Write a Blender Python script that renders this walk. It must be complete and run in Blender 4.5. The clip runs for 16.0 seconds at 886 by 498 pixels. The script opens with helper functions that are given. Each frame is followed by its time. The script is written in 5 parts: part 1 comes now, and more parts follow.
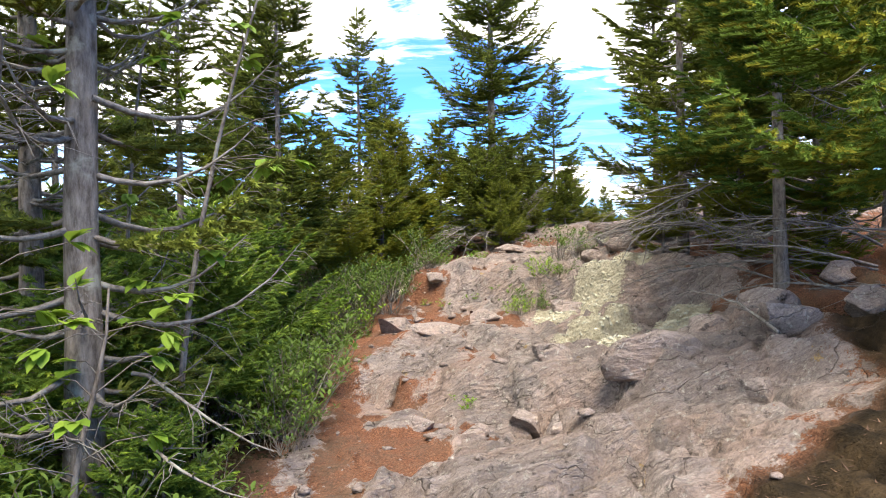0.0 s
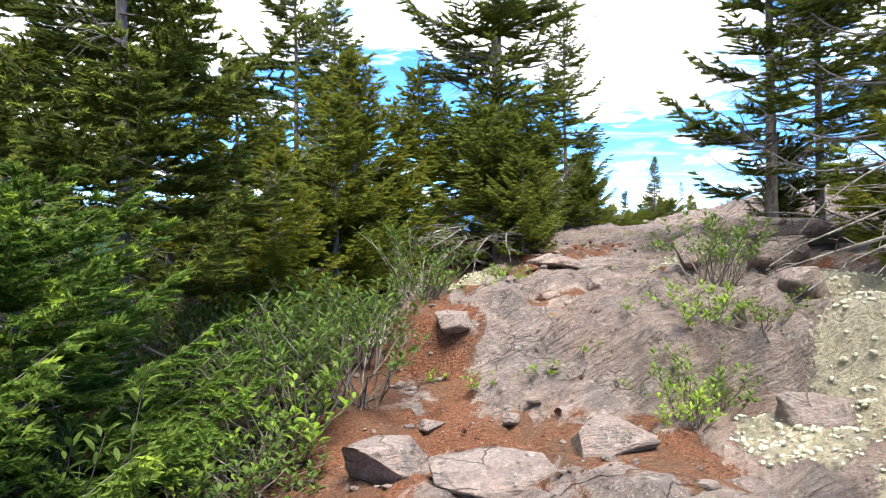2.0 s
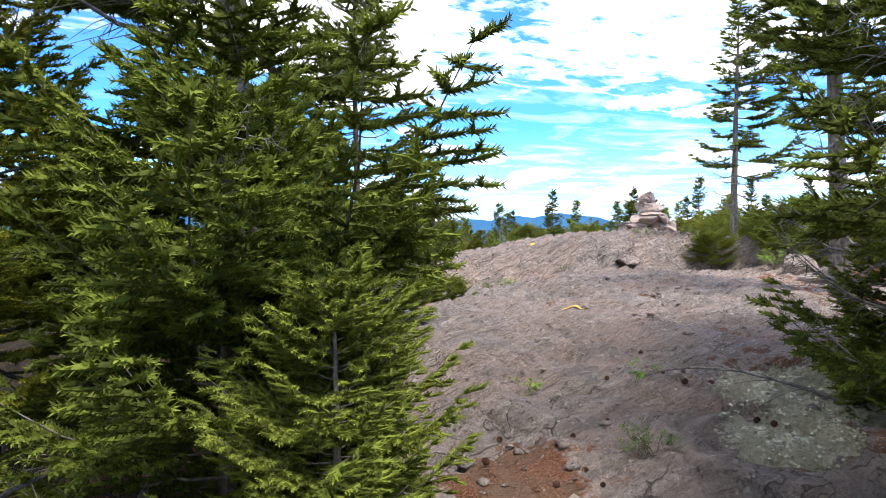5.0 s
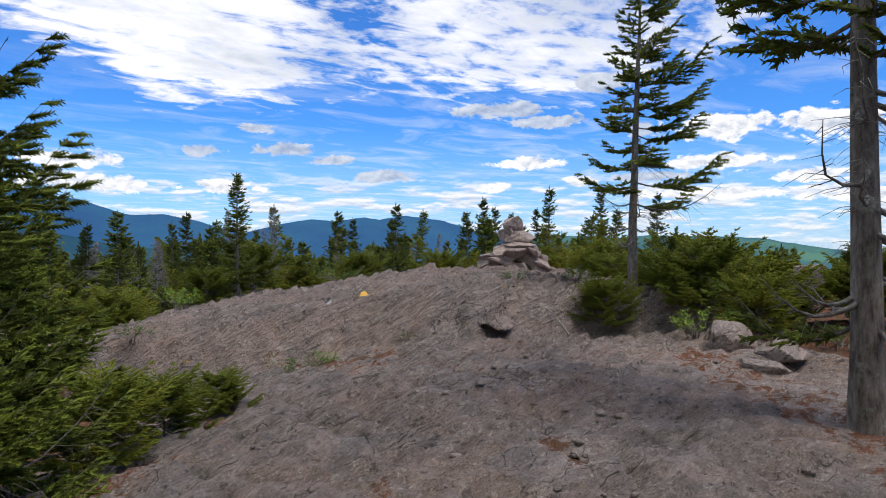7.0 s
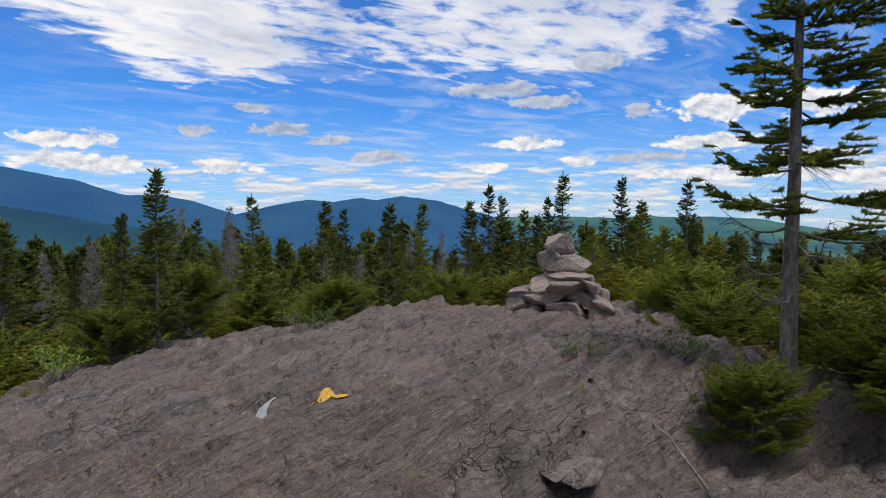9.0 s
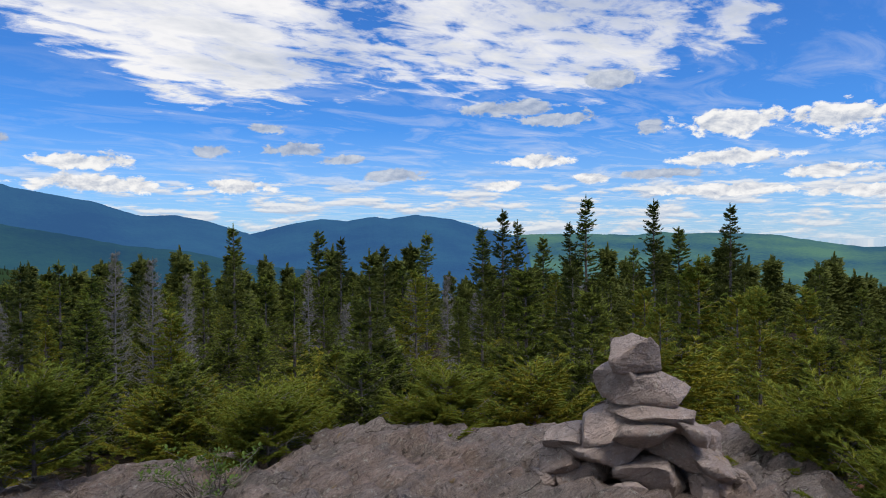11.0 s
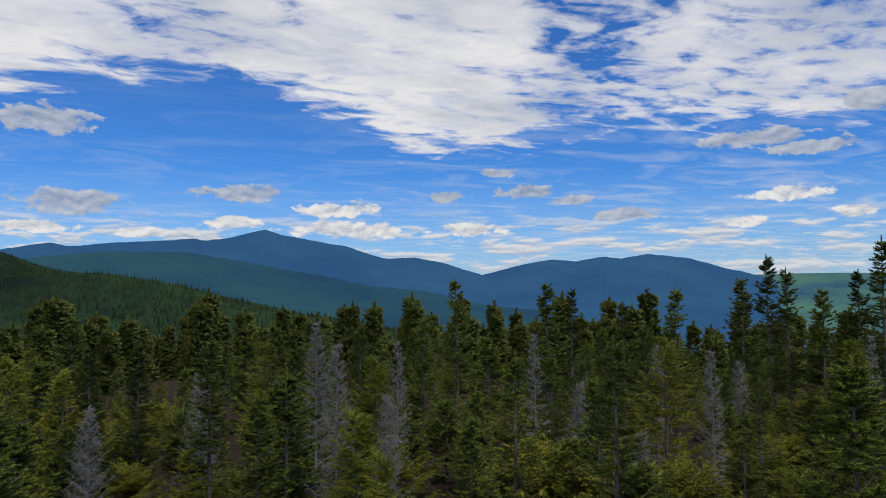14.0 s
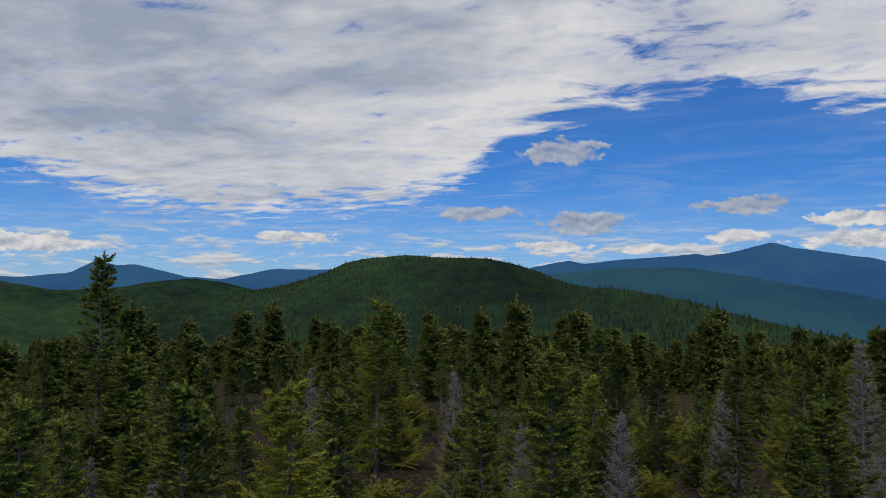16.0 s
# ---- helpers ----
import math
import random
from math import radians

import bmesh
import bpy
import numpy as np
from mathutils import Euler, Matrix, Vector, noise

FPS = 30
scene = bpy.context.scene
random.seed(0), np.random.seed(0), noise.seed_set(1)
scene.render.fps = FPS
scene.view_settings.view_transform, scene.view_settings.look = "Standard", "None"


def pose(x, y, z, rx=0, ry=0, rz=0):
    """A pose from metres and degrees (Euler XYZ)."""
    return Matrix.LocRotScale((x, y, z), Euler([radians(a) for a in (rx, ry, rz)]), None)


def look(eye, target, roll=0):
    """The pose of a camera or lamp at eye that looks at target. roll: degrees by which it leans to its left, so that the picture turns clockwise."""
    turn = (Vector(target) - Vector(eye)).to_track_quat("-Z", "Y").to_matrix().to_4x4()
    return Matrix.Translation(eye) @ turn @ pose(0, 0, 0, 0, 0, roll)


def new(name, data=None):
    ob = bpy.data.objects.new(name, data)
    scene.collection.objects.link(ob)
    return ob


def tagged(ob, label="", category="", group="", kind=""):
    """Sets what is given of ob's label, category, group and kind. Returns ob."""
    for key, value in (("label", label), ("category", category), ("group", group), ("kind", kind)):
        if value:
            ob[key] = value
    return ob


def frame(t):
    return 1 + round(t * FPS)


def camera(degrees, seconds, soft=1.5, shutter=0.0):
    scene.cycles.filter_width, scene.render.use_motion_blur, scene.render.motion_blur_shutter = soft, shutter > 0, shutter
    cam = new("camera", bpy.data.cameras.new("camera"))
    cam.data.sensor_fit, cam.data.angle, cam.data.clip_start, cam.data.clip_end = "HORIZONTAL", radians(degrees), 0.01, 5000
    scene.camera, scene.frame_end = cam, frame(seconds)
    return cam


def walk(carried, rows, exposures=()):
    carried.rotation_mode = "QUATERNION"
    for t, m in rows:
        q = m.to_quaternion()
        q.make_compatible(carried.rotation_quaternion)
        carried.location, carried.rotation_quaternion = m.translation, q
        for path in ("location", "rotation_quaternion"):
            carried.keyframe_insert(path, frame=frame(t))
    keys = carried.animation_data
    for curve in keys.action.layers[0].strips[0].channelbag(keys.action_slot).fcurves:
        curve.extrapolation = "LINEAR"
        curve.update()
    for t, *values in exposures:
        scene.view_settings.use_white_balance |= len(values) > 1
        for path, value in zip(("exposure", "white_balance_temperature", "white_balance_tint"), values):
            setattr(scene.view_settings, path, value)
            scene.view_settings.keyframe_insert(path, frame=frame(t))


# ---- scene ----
cam = camera(64.9, 16.0, soft=1.0)
PATH = [
    (0.0, pose(-0.14, -0.04, 1.49, 90.2, 1.0, -1.3)),
    (0.5, pose(-0.09, 0.96, 1.53, 90.6, 0.95, -0.3)),
    (1.0, pose(-0.19, 1.95, 1.50, 91.5, 0.6, -1.0)),
    (1.5, pose(-0.36, 3.02, 1.45, 91.25, 0.7, -2.7)),
    (2.0, pose(-0.52, 3.98, 1.53, 90.95, 0.7, -6.35)),
    (2.5, pose(-0.60, 4.85, 1.64, 90.0, 0.8, -9.95)),
    (3.0, pose(-0.59, 5.54, 1.78, 89.3, 0.75, -12.85)),
    (3.5, pose(-0.48, 6.18, 2.06, 89.4, 0.7, -15.7)),
    (4.0, pose(-0.28, 7.01, 2.26, 89.55, 0.7, -19.1)),
    (4.5, pose(0.12, 7.86, 2.36, 89.5, 0.75, -23.25)),
    (5.0, pose(0.37, 8.76, 2.60, 89.6, 0.9, -28.3)),
    (5.5, pose(0.95, 9.38, 2.76, 89.5, 0.7, -32.8)),
    (6.2, pose(1.80, 10.26, 2.95, 89.5, 0.4, -37.8)),
    (6.9, pose(2.38, 11.24, 3.09, 89.6, 0.1, -40.7)),
    (7.5, pose(2.76, 12.04, 3.20, 89.67, 0.0, -41.45)),
    (8.0, pose(3.35, 12.77, 3.26, 89.3, 0.1, -41.75)),
    (8.5, pose(3.90, 13.42, 3.48, 88.28, 0.0, -41.5)),
    (9.0, pose(4.49, 13.99, 3.61, 88.02, 0.05, -41.15)),
    (9.5, pose(5.04, 14.52, 3.80, 88.5, 0.25, -40.25)),
    (10.3, pose(5.90, 15.38, 3.98, 89.1, 0.4, -39.9)),
    (11.2, pose(6.80, 16.38, 4.07, 89.6, 0.5, -40.1)),
    (12.0, pose(7.46, 17.21, 4.14, 89.9, 0.6, -40.55)),
    (12.5, pose(7.71, 17.61, 4.29, 90.63, 0.7, -41.1)),
    (13.0, pose(7.79, 17.87, 4.41, 91.73, 0.8, -36.9)),
    (13.5, pose(7.80, 18.02, 4.43, 92.5, 0.65, -30.05)),
    (14.0, pose(7.80, 18.12, 4.44, 93.0, 0.5, -21.35)),
    (14.5, pose(7.75, 18.20, 4.44, 93.28, 0.23, -11.3)),
    (15.0, pose(7.70, 18.25, 4.43, 93.66, -0.08, -1.2)),
    (15.5, pose(7.65, 18.28, 4.42, 93.95, -0.3, 8.85)),
    (16.0, pose(7.60, 18.30, 4.42, 94.25, -0.54, 18.33)),
]
walk(cam, PATH, [(0.0, 1.8, 7300, 10), (1.5, 1.95, 6900, 10), (2.5, 1.9, 6650, 10), (3.5, 1.85, 6500, 10), (4.0, 1.8, 6500, 10), (5.0, 1.5, 6500, 10), (7.3, 0.12, 6500, 10), (9.5, -0.05, 6500, 10), (13.0, -0.15, 6500, 10), (14.5, -0.4, 6500, 10), (16.0, -0.5, 6500, 10)])

# ---- light: sun behind thin cloud, blue sky with cloud fields ----
SUN_EL, SUN_AZ = 64, 165      # elevation, compass bearing clockwise from +y
world = bpy.data.worlds.new("sky")
scene.world = world
world.use_nodes = True
wt = world.node_tree
wt.nodes.clear()


def node(tree, kind, **given):
    n = tree.nodes.new(kind)
    for k, v in given.items():
        if k in n.inputs:
            n.inputs[k].default_value = v
    return n


def wmath(tree, op, a, b=None):
    n = tree.nodes.new("ShaderNodeMath")
    n.operation = op
    for i, v in enumerate((a, b)):
        if v is None:
            continue
        if isinstance(v, (int, float)):
            n.inputs[i].default_value = v
        else:
            tree.links.new(v, n.inputs[i])
    return n.outputs[0]


def ramp(tree, fac, stops):
    n = tree.nodes.new("ShaderNodeValToRGB")
    el = n.color_ramp.elements
    while len(el) < len(stops):
        el.new(0.5)
    for e, (p, c) in zip(el, stops):
        e.position = p
        e.color = (c, c, c, 1) if isinstance(c, (int, float)) else (*c, 1)
    tree.links.new(fac, n.inputs[0])
    return n.outputs[0]


def mixc(tree, fac, a, b, blend="MIX"):
    n = tree.nodes.new("ShaderNodeMix")
    n.data_type, n.blend_type = "RGBA", blend
    for s, v in ((n.inputs[0], fac), (n.inputs[6], a), (n.inputs[7], b)):
        if isinstance(v, (int, float)):
            s.default_value = v
        elif isinstance(v, tuple):
            s.default_value = (*v, 1)
        else:
            tree.links.new(v, s)
    return n.outputs[2]


def noise_tex(tree, vec, scale, detail=4, rough=0.55, dist=0.0):
    n = node(tree, "ShaderNodeTexNoise", Scale=scale, Detail=detail, Roughness=rough, Distortion=dist)
    tree.links.new(vec, n.inputs["Vector"])
    return n.outputs["Fac"]


def mapping(tree, vec, loc=(0, 0, 0), rot=(0, 0, 0), sc=(1, 1, 1)):
    n = tree.nodes.new("ShaderNodeMapping")
    n.inputs[1].default_value, n.inputs[2].default_value, n.inputs[3].default_value = loc, rot, sc
    tree.links.new(vec, n.inputs[0])
    return n.outputs[0]


def build_sky():
    t = wt
    coord = t.nodes.new("ShaderNodeTexCoord")
    sky = t.nodes.new("ShaderNodeTexSky")
    sky.sky_type, sky.sun_disc = "NISHITA", False
    sky.sun_elevation, sky.sun_rotation = radians(SUN_EL), radians(SUN_AZ)
    sky.altitude, sky.air_density, sky.dust_density, sky.ozone_density = 900, 1.0, 0.4, 2.0
    sep = t.nodes.new("ShaderNodeSeparateXYZ")
    t.links.new(coord.outputs["Generated"], sep.inputs[0])
    up = wmath(t, "MAXIMUM", sep.outputs[2], 0.0)
    # bearing clockwise from +y and elevation, both in degrees
    bearing = wmath(t, "MULTIPLY", wmath(t, "ARCTAN2", sep.outputs[0], sep.outputs[1]), 57.2958)
    height = wmath(t, "MULTIPLY", wmath(t, "ARCSINE", up), 57.2958)

    def deck_plane(bend):
        depth = wmath(t, "ADD", up, bend)
        comb = t.nodes.new("ShaderNodeCombineXYZ")
        t.links.new(wmath(t, "DIVIDE", sep.outputs[0], depth), comb.inputs[0])
        t.links.new(wmath(t, "DIVIDE", sep.outputs[1], depth), comb.inputs[1])
        return comb.outputs[0]

    def along(table, scale):
        """A value that runs with the bearing, from -80 to 100 degrees."""
        f = wmath(t, "DIVIDE", wmath(t, "ADD", bearing, 80), 180)
        return wmath(t, "MULTIPLY", ramp(t, f, [((q + 80) / 180, v / scale) for q, v in table]), scale)

    plane = deck_plane(0.06)
    lace = noise_tex(t, mapping(t, plane, (3, 1, 0), (0, 0, radians(52)), (1.0, 1.7, 1)), 3.4, 9, 0.62, 0.5)
    puffs = noise_tex(t, mapping(t, plane, (6, 2, 0), (0, 0, radians(20)), (1.0, 1.3, 1)), 5.5, 7, 0.6, 0.3)
    broad = noise_tex(t, mapping(t, plane, (1.9, 2.3, 0), (0, 0, radians(35)), (1.0, 1.4, 1)), 0.9, 4, 0.55, 0.4)
    # the edge of the high deck
    edge = along([(-80, 9), (-51, 9), (-47, 8), (-43, 6.8), (-36, 5.9), (-31, 6.9), (-22, 7.5), (-17.6, 8.9), (-15, 11), (-13, 12.9), (-8.5, 14.5), (-2, 15.6),
                  (4, 16.4), (8.4, 15.2), (13.5, 13.6), (17.5, 10.9), (26, 10.7), (30, 11.8), (36, 12.4), (42, 11.7), (51, 11.3), (55.5, 12.2), (60, 13.4), (66, 15.2), (71, 22), (95, 30)], 40)
    open_deck = along([(-80, 0.0), (-10, 0.0), (0, 0.45), (10, 0.1), (26, 0.02), (31, 0.50), (40, 0.42), (47, 0.22), (57, 0.34), (66, 0.5), (90, 0.7)], 1)
    top_gap = along([(-80, 0), (44, 0), (52, 0.16), (60, 0.5), (68, 1.0), (95, 1.0)], 1)
    rise = wmath(t, "SUBTRACT", height, edge)
    rise = wmath(t, "ADD", rise, wmath(t, "MULTIPLY", wmath(t, "SUBTRACT", lace, 0.5), 9.0))
    body = ramp(t, wmath(t, "DIVIDE", rise, 10), [(0.0, 0.0), (0.16, 1.0)])
    over = wmath(t, "MULTIPLY", wmath(t, "MAXIMUM", wmath(t, "SUBTRACT", rise, 4.5), 0.0), wmath(t, "MULTIPLY", top_gap, 0.11))
    mesh_v = wmath(t, "SUBTRACT", wmath(t, "ADD", wmath(t, "MULTIPLY", lace, 0.55), wmath(t, "MULTIPLY", puffs, 0.45)), wmath(t, "MULTIPLY", open_deck, 0.30))
    mesh_v = wmath(t, "SUBTRACT", mesh_v, over)
    high = wmath(t, "MULTIPLY", body, ramp(t, mesh_v, [(0.30, 0.0), (0.40, 0.75), (0.50, 1.0)]))
    # thin streaks below the deck
    streak = noise_tex(t, mapping(t, deck_plane(0.03), (1, 5, 0), (0, 0, radians(-48)), (0.8, 1.5, 1)), 1.6, 8, 0.64, 0.9)
    thin_band = ramp(t, wmath(t, "DIVIDE", height, 40), [(0.07, 0.75), (0.16, 0.55), (0.30, 0.35), (0.45, 0.0)])
    east = along([(-80, 0.5), (-10, 0.55), (8, 0.35), (25, 0.8), (45, 1.0), (90, 0.9)], 1)
    thin = wmath(t, "MULTIPLY", wmath(t, "MULTIPLY", ramp(t, streak, [(0.48, 0.0), (0.70, 0.85)]), thin_band), east)
    haze = ramp(t, up, [(0.0, 0.62), (0.05, 0.34), (0.16, 0.0)])
    blue = mixc(t, 1.0, sky.outputs[0], (0.34, 0.84, 1.54), "MULTIPLY")
    col = mixc(t, haze, blue, (5.4, 6.8, 8.6))
    col = mixc(t, thin, col, (8.2, 8.4, 8.8))
    # the deck's underside goes grey in the thick north-western part
    thick = along([(-80, 0.10), (-45, 0.10), (-28, 0.07), (-14, -0.02), (0, -0.04), (40, -0.06), (90, -0.06)], 1)
    g = wmath(t, "ADD", wmath(t, "ADD", wmath(t, "MULTIPLY", broad, 0.75), wmath(t, "MULTIPLY", puffs, 0.30)), thick)
    g = wmath(t, "ADD", g, wmath(t, "MULTIPLY", wmath(t, "MINIMUM", wmath(t, "MAXIMUM", rise, 0.0), 14.0), 0.006))
    highcol = mixc(t, ramp(t, g, [(0.50, 0.0), (0.60, 0.35), (0.76, 1.0)]), (9.6, 9.55, 9.7), (4.2, 4.9, 6.2))
    col = mixc(t, high, col, highcol)
    # rows of small cumulus low over the skyline
    vec = t.nodes.new("ShaderNodeCombineXYZ")
    t.links.new(bearing, vec.inputs[0])
    t.links.new(height, vec.inputs[1])
    bh = vec.outputs[0]
    rows = noise_tex(t, mapping(t, bh, (3, 0.2, 0), (0, 0, 0), (0.20, 1.05, 1)), 1.0, 6, 0.6, 0.2)
    rows_b = noise_tex(t, mapping(t, bh, (3, 0.2 + 0.22, 0), (0, 0, 0), (0.20, 1.05, 1)), 1.0, 6, 0.6, 0.2)
    row_band = ramp(t, wmath(t, "DIVIDE", height, 10), [(0.0, 0.6), (0.15, 0.8), (0.42, 0.9), (0.62, 0.0)])
    row_m = wmath(t, "MULTIPLY", ramp(t, rows, [(0.49, 0.0), (0.57, 1.0)]), row_band)
    row_s = wmath(t, "ADD", wmath(t, "MULTIPLY", wmath(t, "SUBTRACT", rows, rows_b), 2.4), 0.5)
    col = mixc(t, row_m, col, mixc(t, ramp(t, row_s, [(0.32, 0.0), (0.68, 1.0)]), (5.0, 5.7, 7.0), (9.0, 8.9, 8.8)))

    # single cumulus clouds: bearing, elevation, half width, half height in degrees
    frill = noise_tex(t, mapping(t, bh, (0, 0, 0), (0, 0, 0), (0.55, 1.0, 1)), 0.9, 7, 0.62, 0.3)
    frill_b = noise_tex(t, mapping(t, bh, (-0.10, 0.35, 0), (0, 0, 0), (0.55, 1.0, 1)), 0.9, 7, 0.62, 0.3)

    def clouds(rows):
        best = None
        for q, e, hw, hh in rows:
            n = t.nodes.new("ShaderNodeVectorMath")
            n.operation = "MULTIPLY_ADD"
            t.links.new(bh, n.inputs[0])
            n.inputs[1].default_value = (1 / hw, 1 / hh, 0)
            n.inputs[2].default_value = (-q / hw, -e / hh, 0)
            ln = t.nodes.new("ShaderNodeVectorMath")
            ln.operation = "LENGTH"
            t.links.new(n.outputs[0], ln.inputs[0])
            best = ln.outputs["Value"] if best is None else wmath(t, "MINIMUM", best, ln.outputs["Value"])
        m = wmath(t, "ADD", wmath(t, "SUBTRACT", 1.0, best), wmath(t, "MULTIPLY", wmath(t, "SUBTRACT", frill, 0.5), 2.6))
        return ramp(t, m, [(0.10, 0.0), (0.32, 1.0)])

    lit = wmath(t, "ADD", wmath(t, "MULTIPLY", wmath(t, "SUBTRACT", frill, frill_b), 1.6), 0.55)
    grey_c = mixc(t, ramp(t, lit, [(0.3, 0.0), (0.85, 1.0)]), (3.3, 4.0, 5.4), (6.6, 7.0, 7.7))
    white_c = mixc(t, ramp(t, lit, [(0.25, 0.0), (0.72, 1.0)]), (4.6, 5.2, 6.4), (9.8, 9.7, 9.6))
    greys = clouds([(46.0, 10.8, 4.4, 0.8), (49.5, 9.9, 3.4, 0.6), (53.6, 12.8, 2.2, 0.9), (26, 9.2, 1.8, 0.5), (21.7, 7.3, 1.5, 0.6), (28.3, 7.5, 2.8, 0.65), (31.5, 6.8, 2.0, 0.5), (56.5, 9.0, 1.2, 0.8),
                    (-8.6, 12.0, 3.6, 1.2), (-6.8, 6.3, 3.8, 1.1), (5.0, 7.4, 4.2, 0.75), (36, 5.6, 3.4, 0.6), (-15.5, 7.2, 3.6, 0.7), (57.5, 5.3, 3.6, 0.5)])
    whites = clouds([(62.4, 8.9, 4.2, 1.2), (70.0, 8.7, 3.8, 1.3), (69, 5.0, 3.4, 0.6), (62.6, 6.3, 4.4, 0.8), (48, 6.6, 3.4, 0.6), (44.6, 4.7, 2.2, 0.55), (52.6, 5.1, 1.9, 0.5), (62.5, 3.9, 6.0, 0.55), (71.5, 3.5, 4.5, 0.5),
                     (13.1, 6.2, 3.6, 0.75), (13.5, 4.6, 5.5, 0.8), (23.7, 4.6, 3.8, 0.6), (-9, 4.5, 3.6, 0.5), (4.3, 5.1, 2.4, 0.6), (-49, 3.9, 4.0, 0.9), (-2, 4.2, 2.2, 0.45), (-30, 5.0, 4.0, 0.5)])
    col = mixc(t, wmath(t, "MULTIPLY", greys, 0.9), col, grey_c)
    col = mixc(t, whites, col, white_c)
    bg = t.nodes.new("ShaderNodeBackground")
    bg.inputs[1].default_value = 0.1
    t.links.new(col, bg.inputs[0])
    out = t.nodes.new("ShaderNodeOutputWorld")
    t.links.new(bg.outputs[0], out.inputs[0])


build_sky()
sun = new("sun", bpy.data.lights.new("sun", "SUN"))
sun.data.energy, sun.data.angle, sun.data.color = 3.1, radians(28), (1.0, 0.94, 0.85)
sun.matrix_world = look((10 * math.sin(radians(SUN_AZ)), 10 * math.cos(radians(SUN_AZ)), 10 * math.tan(radians(SUN_EL))), (0, 0, 0))

# ---- materials ----
def material(name, build, rough=0.8, spec=0.3):
    m = bpy.data.materials.new(name)
    m.use_nodes = True
    t = m.node_tree
    b = t.nodes["Principled BSDF"]
    b.inputs["Roughness"].default_value = rough
    b.inputs["Specular IOR Level"].default_value = spec
    coord = t.nodes.new("ShaderNodeTexCoord")
    build(t, b, coord)
    return m


def bump(t, b, height, strength, distance):
    n = node(t, "ShaderNodeBump", Strength=strength, Distance=distance)
    t.links.new(height, n.inputs["Height"])
    t.links.new(n.outputs[0], b.inputs["Normal"])


FOLIATION = Vector((-0.231, 0.572, 0.787)).normalized()      # across the layers of the schist
ALONG = Vector((0.62, 0.68, -0.32)).cross(FOLIATION).cross(FOLIATION).normalized()


def rock_colour(t, vec, warm=0.0):
    """Lichen-spotted grey schist with thin tilted layers; returns colour and height."""
    third = FOLIATION.cross(ALONG)

    def dot(v):
        n = t.nodes.new("ShaderNodeVectorMath")
        n.operation = "DOT_PRODUCT"
        t.links.new(vec, n.inputs[0])
        n.inputs[1].default_value = v
        return n.outputs["Value"]
    lay = t.nodes.new("ShaderNodeCombineXYZ")
    for i, v in enumerate((ALONG, third, FOLIATION)):
        t.links.new(dot(v), lay.inputs[i])
    lay = lay.outputs[0]
    bands = noise_tex(t, mapping(t, lay, (0, 0, 0), (0, 0, 0), (2.6, 2.6, 11.0)), 1.0, 8, 0.72, 1.2)
    hair = noise_tex(t, mapping(t, lay, (3, 0, 0), (0, 0, 0), (9.0, 9.0, 44.0)), 1.0, 5, 0.7, 1.4)
    grain = noise_tex(t, vec, 75, 4, 0.75)
    spots = noise_tex(t, vec, 13, 7, 0.75)
    blot = noise_tex(t, vec, 1.3, 5, 0.6)
    stain = noise_tex(t, vec, 3.4, 6, 0.68)
    base = ramp(t, bands, [(0.32, (0.205, 0.185, 0.176)), (0.46, (0.310, 0.282, 0.270)), (0.56, (0.370, 0.340, 0.328)), (0.70, (0.47, 0.44, 0.42))])
    base = mixc(t, ramp(t, hair, [(0.33, 0.5), (0.44, 0.0)]), base, (0.11, 0.10, 0.095))
    pink = mixc(t, ramp(t, blot, [(0.44, 0.0), (0.66, 0.55 + warm)]), base, (0.43, 0.325, 0.275))
    grey = mixc(t, ramp(t, stain, [(0.52, 0.0), (0.62, 0.65)]), pink, (0.225, 0.222, 0.220))
    dark = mixc(t, ramp(t, spots, [(0.57, 0.0), (0.64, 0.75)]), grey, (0.065, 0.062, 0.060))
    pale = mixc(t, ramp(t, noise_tex(t, vec, 21, 6, 0.78, 0.4), [(0.57, 0.0), (0.63, 0.8)]), dark, (0.52, 0.53, 0.49))
    ochre = mixc(t, ramp(t, noise_tex(t, vec, 5.5, 5, 0.7, 0.3), [(0.66, 0.0), (0.70, 0.8)]), pale, (0.40, 0.30, 0.14))
    col = mixc(t, 0.55, ochre, ramp(t, grain, [(0.3, 0.35), (0.65, 1.15)]), "MULTIPLY")
    cracks = node(t, "ShaderNodeTexVoronoi", Scale=1.5)
    cracks.feature = "DISTANCE_TO_EDGE"
    wob = t.nodes.new("ShaderNodeTexNoise")
    wob.inputs["Scale"].default_value, wob.inputs["Detail"].default_value = 2.5, 4
    t.links.new(lay, wob.inputs["Vector"])
    bent = t.nodes.new("ShaderNodeVectorMath")
    bent.operation = "MULTIPLY_ADD"
    t.links.new(wob.outputs["Color"], bent.inputs[0])
    bent.inputs[1].default_value = (0.9, 0.9, 0.5)
    t.links.new(mapping(t, lay, (0, 0, 0), (0, 0, 0), (0.6, 0.8, 2.4)), bent.inputs[2])
    t.links.new(bent.outputs[0], cracks.inputs["Vector"])
    crack = ramp(t, cracks.outputs["Distance"], [(0.0, 0.0), (0.012, 1.0)])
    crack = wmath(t, "MAXIMUM", crack, ramp(t, blot, [(0.46, 0.0), (0.54, 1.0)]))
    col = mixc(t, wmath(t, "MULTIPLY", wmath(t, "SUBTRACT", 1.0, crack), 0.6), col, (0.045, 0.038, 0.034))
